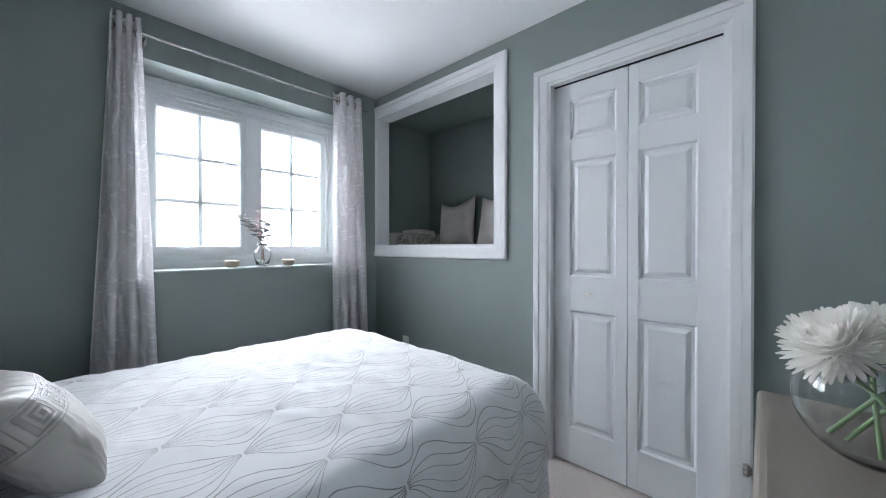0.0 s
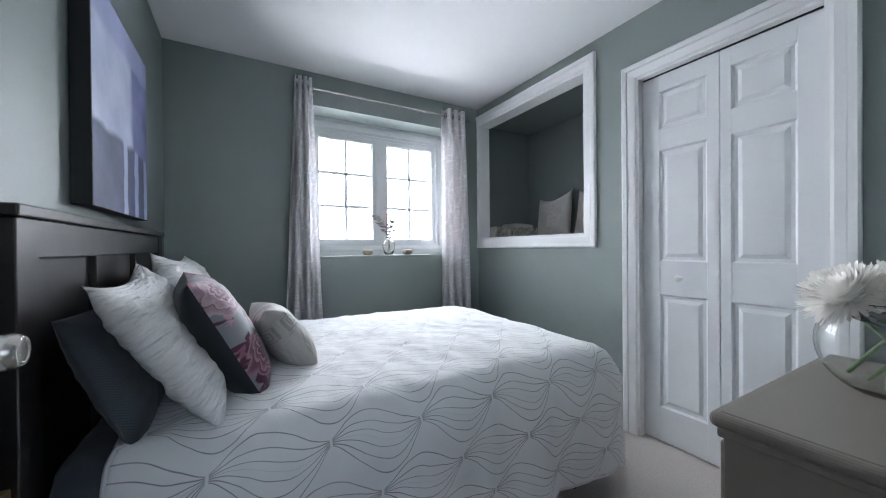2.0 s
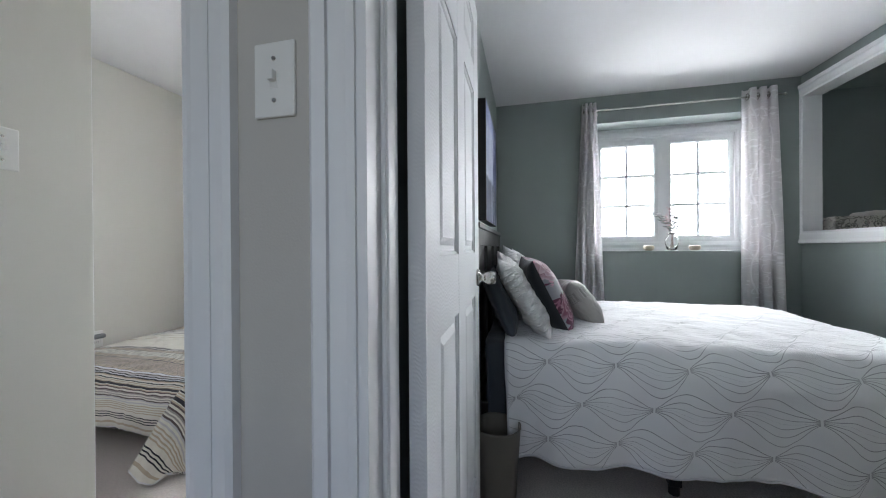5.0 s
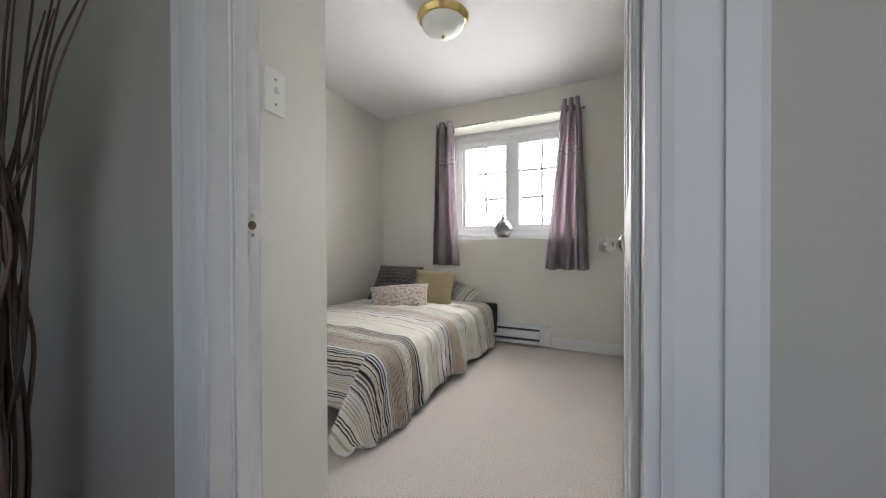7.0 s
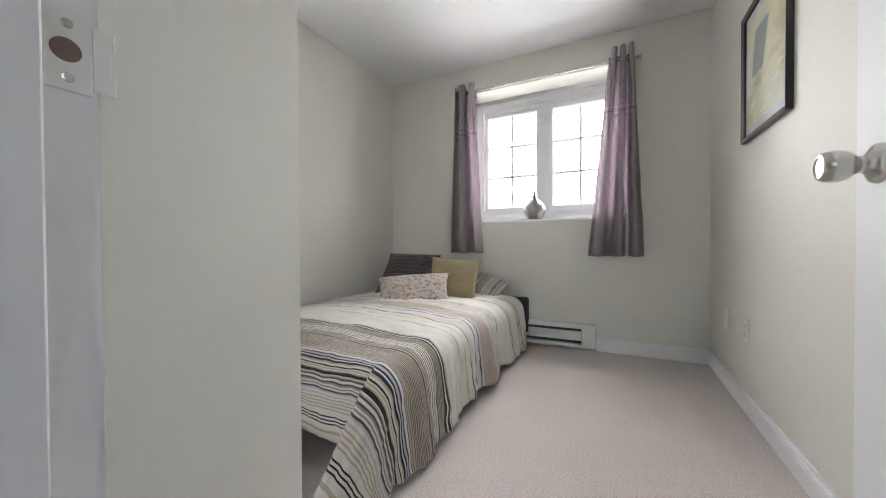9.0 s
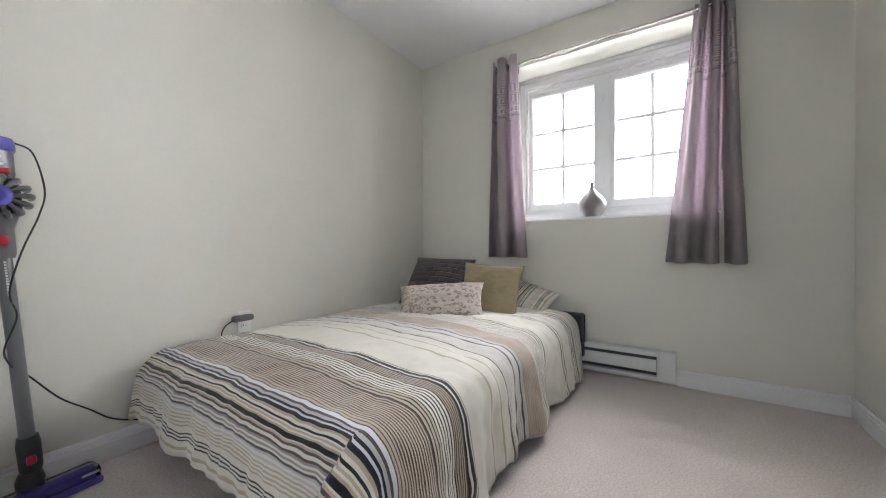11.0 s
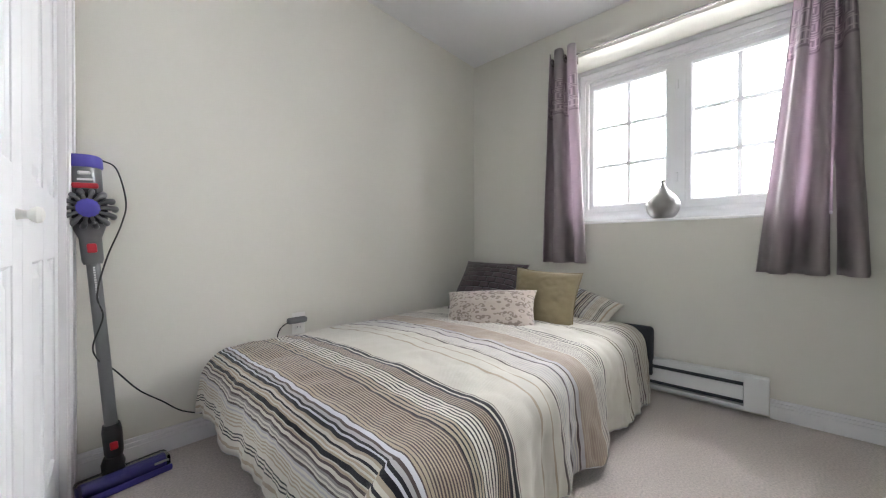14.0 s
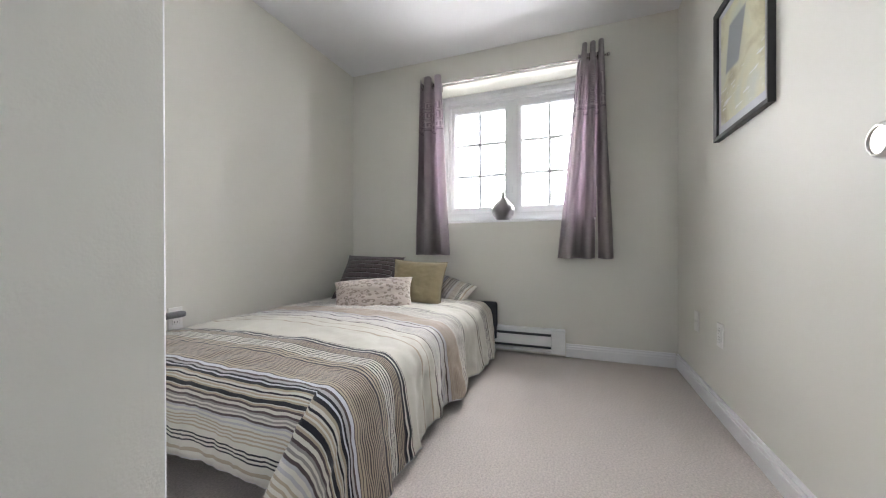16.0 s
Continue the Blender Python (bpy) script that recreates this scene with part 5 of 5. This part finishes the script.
cushion("pillow", 0.42, 0.27, 0.11, DUVET_STRIPE, facing_room(-1.93, -1.27, 0.40, 48, 0, -20), "striped pillow lying at the head end", "pillow", QG, seed=21)
cushion("pillow", 0.60, 0.30, 0.14, DUVET_STRIPE, facing_room(-1.93, -1.80, 0.425, 72, 0), "striped pillow lying at the head end", "pillow", QG, seed=22)
cushion("cushion", 0.50, 0.52, 0.15, basket_weave(), facing_room(-1.60, -1.78, 0.375, 42, 10, -2), "dark brown cushion of interwoven strips", "cushion", QG, wrinkle=0.004, seed=23)
cushion("cushion", 0.41, 0.40, 0.15, KHAKI, facing_room(-1.65, -1.35, 0.362, 22, 8, -3), "khaki gold satin cushion with piped edges", "cushion", QG, wrinkle=0.008, piping=KHAKI, seed=24)
cushion("cushion", 0.54, 0.34, 0.14, leopard(), facing_room(-1.30, -1.455, 0.376, 47, 24, 5), "oblong beige cushion with leopard print", "cushion", QG, wrinkle=0.006, seed=25)


# curtains
def taupe_cloth():
    k = Net("taupe_satin_with_embroidered_band", 0.45, 0.2)
    band = k.m("MULTIPLY", k.step(k.v, 1.80, 0.004), k.m("SUBTRACT", 1.0, k.step(k.v, 2.04, 0.004)))
    fu = k.m("ABSOLUTE", k.m("SUBTRACT", k.m("FRACT", k.m("DIVIDE", k.u, 0.085)), 0.5))
    fv = k.m("ABSOLUTE", k.m("SUBTRACT", k.m("FRACT", k.m("DIVIDE", k.m("SUBTRACT", k.v, 1.80), 0.08)), 0.5))
    maze = k.m("SINE", k.m("MULTIPLY", k.m("MAXIMUM", fu, fv), 40.0))
    dark_line = k.step(maze, 0.62, 0.12)
    pale_line = k.m("SUBTRACT", 1.0, k.step(maze, -0.72, 0.12))
    rows = k.m("SUBTRACT", 1.0, k.step(k.m("ABSOLUTE", k.m("SUBTRACT", k.m("FRACT", k.m("MULTIPLY", k.v, 26.0)), 0.5)), 0.08, 0.04))
    rows = k.m("MULTIPLY", rows, k.m("SUBTRACT", 1.0, k.step(k.v, 1.89, 0.004)))
    base = (0.37, 0.34, 0.335)
    c = k.mix(k.m("MULTIPLY", band, 0.35), base, (0.25, 0.215, 0.225))
    c = k.mix(k.m("MULTIPLY", band, dark_line), c, (0.05, 0.04, 0.045))
    c = k.mix(k.m("MULTIPLY", band, k.m("MAXIMUM", pale_line, rows)), c, (0.66, 0.62, 0.60))
    edge = k.m("SUBTRACT", 1.0, k.step(k.m("ABSOLUTE", k.m("SUBTRACT", k.v, 1.80)), 0.006, 0.003))
    k.weave(1300, 0.06)
    return k.done(k.mix(edge, c, (0.06, 0.045, 0.05)), 0.46, (0.56, 0.48, 0.54))


TAUPE = taupe_cloth()
rod(-2.12, -1.44, -0.06, 2.185, "slim brushed metal curtain rod over the window")
TG = "taupe curtains at the window"
curtain("short taupe satin curtain with an embroidered band", TAUPE, -2.115, 2.235, 0.765, -1.50, -1.315, -1.54, -1.235, 2, 0.06, TG, phase=0.9, rod_z=2.185, scallop=0.012)
curtain("short taupe satin curtain with an embroidered band", TAUPE, -2.115, 2.255, 0.745, -0.235, -0.075, -0.385, -0.005, 3, 0.075, TG, phase=2.6, rod_z=2.185, scallop=0.012)

# silver vase
SILVER = material("ribbed_silver_glaze", (0.24, 0.235, 0.235), 0.3, 1.0, vary=0.08, scale=12)


def silver_vase():
    ob = thing("bottle_vase", (-2.30, -0.83, 1.047), "ribbed silver bottle vase on the window ledge", "vase")
    prof = [(0, 0), (0.038, 0), (0.043, 0.004)]
    for k in range(40):
        a = k / 39
        r = 0.045 + 0.048 * math.sin(math.pi / 2 * min(a / 0.4, 1)) ** 0.6 if a < 0.4 else 0.016 + 0.077 * math.cos(math.pi / 2 * (a - 0.4) / 0.6) ** 1.15
        prof.append((r + (0.0008 if k % 2 and a > 0.3 else 0), 0.006 + 0.20 * a))
    prof += [(0.011, 0.225), (0.0135, 0.246), (0.0115, 0.247), (0.008, 0.225), (0.0, 0.2)]
    part("vase_body", lathe(bmesh.new(), prof, 48), SILVER, ob, smooth="all")


silver_vase()

# baseboard heater
HEATER = material("white_enamelled_steel", (0.74, 0.75, 0.75), 0.35, vary=0.02)
GRILLE = material("dark_heater_slot", (0.06, 0.07, 0.075), 0.6)


def heater():
    y0, y1, x = -1.55, -0.338, WEST
    ob = thing("baseboard_heater", (x, (y0 + y1) / 2, 0), "white electric baseboard heater under the window", "heater")
    up = pose(-x, -(y0 + y1) / 2, 0)
    part("back_plate", boxes((x + 0.001, x + 0.012, y0, y1, 0.03, 0.205), bevel=0.002), HEATER, ob, m=up)
    part("hood", boxes((x + 0.012, x + 0.060, y0 + 0.002, y1 - 0.002, 0.192, 0.205), (x + 0.050, x + 0.064, y0 + 0.002, y1 - 0.002, 0.172, 0.2), bevel=0.003), HEATER, ob, m=up)
    part("front_panel", boxes((x + 0.054, x + 0.064, y0 + 0.002, y1 - 0.1, 0.078, 0.152), bevel=0.003), HEATER, ob, m=up)
    part("lower_lip", boxes((x + 0.012, x + 0.066, y0 + 0.002, y1 - 0.002, 0.030, 0.050), bevel=0.003), HEATER, ob, m=up)
    for ya, yb in ((y1 - 0.098, y1), (y0, y0 + 0.03)):
        part("end_cap", boxes((x + 0.002, x + 0.067, ya, yb, 0.028, 0.206), bevel=0.004), HEATER, ob, m=up)
    part("element", boxes((x + 0.014, x + 0.044, y0 + 0.03, y1 - 0.1, 0.055, 0.185)), GRILLE, ob, m=up)
    for k in range(34):
        y = y0 + 0.05 + k * 0.032
        part("fin", boxes((x + 0.044, x + 0.052, y, y + 0.006, 0.158, 0.176)), GRILLE, ob, m=up)


heater()

# outlets and plug
outlet("wall_outlet", facing((-0.622, -2.24, 0.455), (-1, 0, 0), (0, 1, 0)), "white wall outlet beside the bed with an adapter plugged in")
ADAPTER = material("grey_plastic", (0.16, 0.16, 0.17), 0.45)
plug = thing("power_adapter", (-0.60, -2.232, 0.475), "grey charger adapter plugged into the wall outlet", "adapter")
part("adapter_body", boxes((-0.055, 0.05, 0.001, 0.04, -0.014, 0.018), bevel=0.012), ADAPTER, plug)
part("cable", tube(bmesh.new(), curve_points([(0.045, 0.02, -0.004), (0.085, 0.02, -0.03), (0.10, 0.016, -0.09), (0.105, 0.015, -0.30)], 8), 0.003, 6), BLACK, plug)
outlet("wall_outlet", facing((-1.455, 0.388, 0.40), (1, 0, 0), (0, -1, 0)), "white wall outlet low on the cream wall")
cov = thing("cable_plate", (-1.80, 0.388, 0.40), "small white blank cover plate on the wall", "wall plate")
part("cover_plate", boxes((-0.036, 0.036, -0.006, 0, -0.058, 0.058), bevel=0.003), PLATE, cov)
part("jack", boxes((-0.006, 0.006, -0.012, -0.005, -0.006, 0.006), bevel=0.002), PLATE, cov)


# framed print on the cream wall
def pastel_print():
    k = Net("pastel_abstract_print", 0.35, 0.0)
    soft = k.noise(4, 4, distort=0.6)
    c = k.ramp(soft, ((0.3, (0.52, 0.56, 0.50)), (0.48, (0.62, 0.60, 0.42)), (0.6, (0.44, 0.40, 0.24)), (0.75, (0.60, 0.63, 0.56))))
    blk = k.m("MULTIPLY", k.step(k.m("ADD", k.u, k.m("MULTIPLY", k.v, 0.35)), 0.30, 0.01), k.m("SUBTRACT", 1.0, k.step(k.m("ADD", k.u, k.m("MULTIPLY", k.v, 0.2)), 0.40, 0.01)))
    blk = k.m("MULTIPLY", blk, k.m("MULTIPLY", k.step(k.v, 0.22, 0.01), k.m("SUBTRACT", 1.0, k.step(k.v, 0.42, 0.01))))
    c = k.mix(blk, c, (0.27, 0.29, 0.31))
    streak = k.m("MULTIPLY", k.step(k.noise(16, 2, stretch=(0.6, 3.0, 1)), 0.62, 0.03), k.m("SUBTRACT", 1.0, k.step(k.v, 0.2, 0.05)))
    return k.done(k.mix(streak, c, (0.72, 0.73, 0.70)))


def framed_print():
    ob = thing("framed_picture", (-1.22, 0.388, 1.64), "pastel abstract print in a dark grey frame", "picture")
    fm = facing((0, 0, 0), (-1, 0, 0), (0, -1, 0))
    bm = bmesh.new()
    ring(bm, -0.235, 0.235, -0.285, 0.285, 0.0, 0.022, 0.018, 0.024)
    part("frame", bm, material("dark_grey_frame", (0.045, 0.045, 0.05), 0.35, vary=0.1), ob, m=fm)
    part("mat_board", boxes((-0.235, 0.235, 0.004, 0.008, -0.285, 0.285)), material("pale_mat_board", (0.55, 0.56, 0.60), 0.8), ob, m=fm)
    pr = sheet(2, 2, lambda u, v: (Vector((-0.205 + 0.41 * u, 0.0095, -0.245 + 0.50 * v)), (0.41 * u, 0.5 * v)), pastel_print(), "print", ob)
    pr.matrix_local = fm


framed_print()

# ceiling lamp
BRASS = material("polished_brass", (0.72, 0.56, 0.24), 0.2, 1.0, vary=0.05)
FROST = material("ribbed_frosted_glass", (0.78, 0.80, 0.76), 0.35, vary=0.04)


def ceiling_lamp():
    ob = thing("ceiling_lamp", (-0.85, -0.825, CEIL), "brass flush ceiling lamp with a frosted glass bowl, off", "ceiling lamp")
    part("brass_pan", lathe(bmesh.new(), [(0, -0.001), (0.165, -0.001), (0.168, -0.010), (0.158, -0.022), (0.150, -0.035), (0.140, -0.040), (0.0, -0.036)], 48), BRASS, ob, smooth=True)
    bm = bmesh.new()
    prof = [(0.138 * math.cos(a), -0.040 - 0.085 * math.sin(a)) for a in (math.pi / 2 * k / 12 for k in range(13))]
    lathe(bm, prof[:-1] + [(0.0, -0.125)], 72)
    for v in bm.verts:
        q = math.atan2(v.co.y, v.co.x)
        f = 1 + 0.012 * math.cos(36 * q)
        v.co.x *= f
        v.co.y *= f
    part("glass_bowl", bm, FROST, ob, "frosted ribbed glass bowl", smooth="all")
    part("finial", lathe(bmesh.new(), [(0, -0.122), (0.010, -0.123), (0.013, -0.130), (0.010, -0.138), (0, -0.142)], 20), BRASS, ob, "small brass finial", smooth=True)


ceiling_lamp()

# upright cordless vacuum cleaner leaning beside the closet
VAC_GREY = material("metallic_grey_plastic", (0.16, 0.165, 0.17), 0.3, 0.6, vary=0.06)
VAC_DARK = material("dark_grey_plastic", (0.035, 0.037, 0.04), 0.35)
VAC_BLUE = material("violet_blue_plastic", (0.07, 0.06, 0.36), 0.35)
VAC_RED = material("red_plastic", (0.50, 0.02, 0.035), 0.35)
VAC_CLEAR = glass_material("smoky_clear_plastic", (0.72, 0.74, 0.76), 0.05)
INK = material("pale_print", (0.6, 0.6, 0.6), 0.5)


def vacuum():
    ob = thing("vacuum_cleaner", (0.120, -2.12, 0), "grey and blue cordless stick vacuum leaning on the wall", "vacuum cleaner")
    lean = pose(0, 0, 0.10, 3.0, 4.2, 0) @ Matrix.Diagonal((0.94, 0.94, 0.98, 1))

    def put(name, bm, mat, label="", smooth=True, parent=ob):
        return part(name, bm, mat, parent, label, smooth, lean if parent is ob else None)

    put("wand", tube(bmesh.new(), [(0, 0, 0.10), (0, 0, 0.76)], 0.020, 20), VAC_GREY, "metallic grey wand")
    put("lower_collar", lathe(bmesh.new(), [(0, 0.0), (0.024, 0.0), (0.029, 0.02), (0.030, 0.10), (0.026, 0.125), (0, 0.125)], 24), VAC_DARK)
    put("release_button", boxes((-0.012, 0.012, 0.024, 0.034, 0.035, 0.065), bevel=0.005), VAC_RED, "red release button")
    put("neck", lathe(bmesh.new(), [(0, 0.725), (0.027, 0.725), (0.031, 0.74), (0.032, 0.82), (0.05, 0.87), (0.0, 0.88)], 28), VAC_GREY)
    put("release_button", boxes((-0.014, 0.014, 0.026, 0.037, 0.765, 0.800), bevel=0.006), VAC_RED, "red release button")
    body = put("motor_body", lathe(bmesh.new(), [(0, 0.865), (0.05, 0.87), (0.058, 0.90), (0.058, 0.965), (0.05, 0.985), (0, 0.99)], 32), VAC_DARK)
    for k in range(14):
        a = 2 * math.pi * k / 14
        ca, sa = math.cos(a), math.sin(a)
        pts = [(0.026 * ca, 0.062, 0.925 + 0.026 * sa), (0.05 * ca, 0.066, 0.925 + 0.05 * sa), (0.074 * ca, 0.045, 0.925 + 0.066 * sa), (0.078 * ca, 0.005, 0.925 + 0.066 * sa)]
        part("cyclone", tube(bmesh.new(), curve_points(pts, 4), [0.006] * 5 + [0.0095] * 4 + [0.011] * 4, 10), VAC_GREY, body, smooth=True)
    part("hub", lathe(bmesh.new(), [(0, 0), (0.032, 0.0), (0.034, 0.006), (0.026, 0.012), (0.012, 0.014), (0, 0.012)], 32, pose(0, 0.062, 0.925, -90, 0, 0)), VAC_BLUE, body, "violet blue hub", smooth=True)
    b = put("dust_bin", lathe(bmesh.new(), [(0, 0.985), (0.046, 0.985), (0.050, 1.0), (0.052, 1.075), (0.0, 1.075)], 36), VAC_GREY, "grey dust bin")
    part("red_latch", boxes((-0.036, 0.036, 0.040, 0.054, 0.998, 1.018), bevel=0.006), VAC_RED, b)
    part("dark_window", boxes((-0.030, 0.030, 0.040, 0.0535, 0.982, 0.997), bevel=0.004), VAC_DARK, b)
    part("badge", boxes((-0.024, 0.020, 0.050, 0.0545, 1.026, 1.033)), INK, b)
    part("slide", boxes((-0.018, 0.018, 0.048, 0.056, 1.046, 1.060), bevel=0.005), INK, b)
    put("filter_cap", lathe(bmesh.new(), [(0, 1.076), (0.054, 1.076), (0.058, 1.082), (0.058, 1.112), (0.054, 1.120), (0, 1.120)], 36), VAC_BLUE, "violet blue filter cap")
    put("handle", tube(bmesh.new(), curve_points([(0.0, -0.05, 1.08), (0, -0.085, 1.05), (0, -0.085, 0.95), (0, -0.05, 0.90)], 6), 0.014, 14), VAC_DARK)
    put("wand_print", boxes(*[(-0.003, 0.003, 0.0195, 0.0208, 0.60 + k * 0.009, 0.6065 + k * 0.009) for k in range(13)]), INK, smooth=False)
    head = thing("floor_head", (0.0, 0.03, 0))
    head.parent = ob
    head.rotation_euler = (0, 0, radians(8))
    part("head_shell", boxes((-0.155, 0.105, -0.035, 0.045, 0.012, 0.062), bevel=0.014), VAC_CLEAR, head, "clear plastic roller cover", True)
    part("roller", tube(bmesh.new(), [(-0.14, 0.008, 0.033), (0.09, 0.008, 0.033)], 0.020, 20), VAC_BLUE, head, "blue soft roller", True)
    part("front_lip", boxes((-0.155, 0.105, 0.040, 0.056, 0.004, 0.026), bevel=0.006), VAC_BLUE, head, "", True)
    part("badge", boxes((-0.145, -0.10, 0.044, 0.0465, 0.042, 0.050)), INK, head)
    part("joint", lathe(boxes((-0.03, 0.03, -0.045, 0.0, 0.02, 0.075), bevel=0.012), [(0, 0.055), (0.032, 0.055), (0.034, 0.08), (0.026, 0.105), (0, 0.11)], 20, pose(0, -0.03, 0)), VAC_DARK, head, "", True)
    return ob


vacuum()
cord = thing("charging_cable", (0.12, -2.2, 0.4), "thin black charger cord hanging from the vacuum cleaner", "cord")
part("cord_line", tube(bmesh.new(), curve_points([(0.03, 0.03, 0.79), (-0.01, 0.05, 0.76), (-0.035, 0.06, 0.64), (-0.02, 0.075, 0.55), (0.02, 0.10, 0.43), (0.045, 0.095, 0.30), (0.03, 0.09, 0.22), (0.055, 0.08, 0.12), (0.045, 0.08, 0.07), (0.02, 0.05, 0.03), (-0.005, 0.01, 0.0), (-0.075, 0.0, -0.10), (-0.15, 0.0, -0.17), (-0.22, 0.0, -0.235), (-0.32, 0.02, -0.275)], 6), 0.0028, 6), BLACK, cord, smooth=True)

# strike plate on the door jamb
strike = thing("strike_plate", (0.631, -0.6398, 1.014), "white painted metal strike plate on the door jamb", "strike plate")
part("plate", boxes((-0.016, 0.017, -0.0002, 0.0025, -0.036, 0.036), bevel=0.001), PLATE, strike)
part("lip", tube(boxes((-0.030, -0.016, -0.002, 0.0022, -0.030, 0.030), bevel=0.001), [(-0.031, -0.001, -0.030), (-0.033, -0.004, 0.0), (-0.031, -0.001, 0.030)], 0.003, 8), PLATE, strike)
part("latch_hole", lathe(bmesh.new(), [(0, 0.0032), (0.0105, 0.0032), (0.0105, 0.002), (0, 0.002)], 24, pose(0.002, 0, 0.0, -90, 0, 0)), TWIG, strike, "dark latch hole worn to bare wood")
for z in (-0.024, 0.024):
    part("screw", lathe(bmesh.new(), [(0, 0), (0.0045, 0), (0.0035, 0.0012), (0, 0.0008)], 14, pose(0.001, 0.0025, z, -90, 0, 0)), CHROME, strike)

# bare branches standing in the hall
BARK = material("dark_twig_bark", (0.09, 0.06, 0.045), 0.8, vary=0.3, scale=40)


def branch_bundle():
    ob = thing("branch_bundle", (0.90, -1.16, 0), "bundle of tall bare dark branches in the hallway", "branches")
    part("pot", lathe(bmesh.new(), [(0, 0), (0.06, 0), (0.075, 0.03), (0.07, 0.22), (0.05, 0.30), (0.055, 0.32), (0.045, 0.32), (0.04, 0.28), (0, 0.05)], 28), ESPRESSO, ob, smooth=True)
    g = random.Random(5)
    for k in range(24):
        a = g.uniform(0, 6.28)
        x, y = 0.022 * math.cos(a), 0.024 * math.sin(a)
        spread = (g.uniform(-0.12, 0.16), g.uniform(0.02, 0.34) if k % 2 else g.uniform(-0.3, 0.1))
        sway = [(g.uniform(-0.02, 0.02), g.uniform(-0.025, 0.03)) for _ in range(3)]
        line = curve_points([(x, y, 0.06), (x * 1.2 + sway[0][0], y * 1.2 + 0.01 + sway[0][1], 0.45), (x * 1.5 + sway[1][0], y + 0.02 + sway[1][1], 0.75), (x + sway[2][0], y + 0.03 + sway[2][1], 0.98), (x + spread[0] * 0.35, y + 0.03 + spread[1] * 0.35, 1.2), (x + spread[0] * 0.6, y + 0.03 + spread[1] * 0.55, 1.38), (x + spread[0], y + 0.03 + spread[1], g.uniform(1.5, 1.75))], 6)
        n = len(line)
        part("branch", tube(bmesh.new(), line, [0.0060 - 0.0043 * j / n for j in range(n)], 8), BARK if k % 3 else TWIG, ob, smooth=True)


branch_bundle()
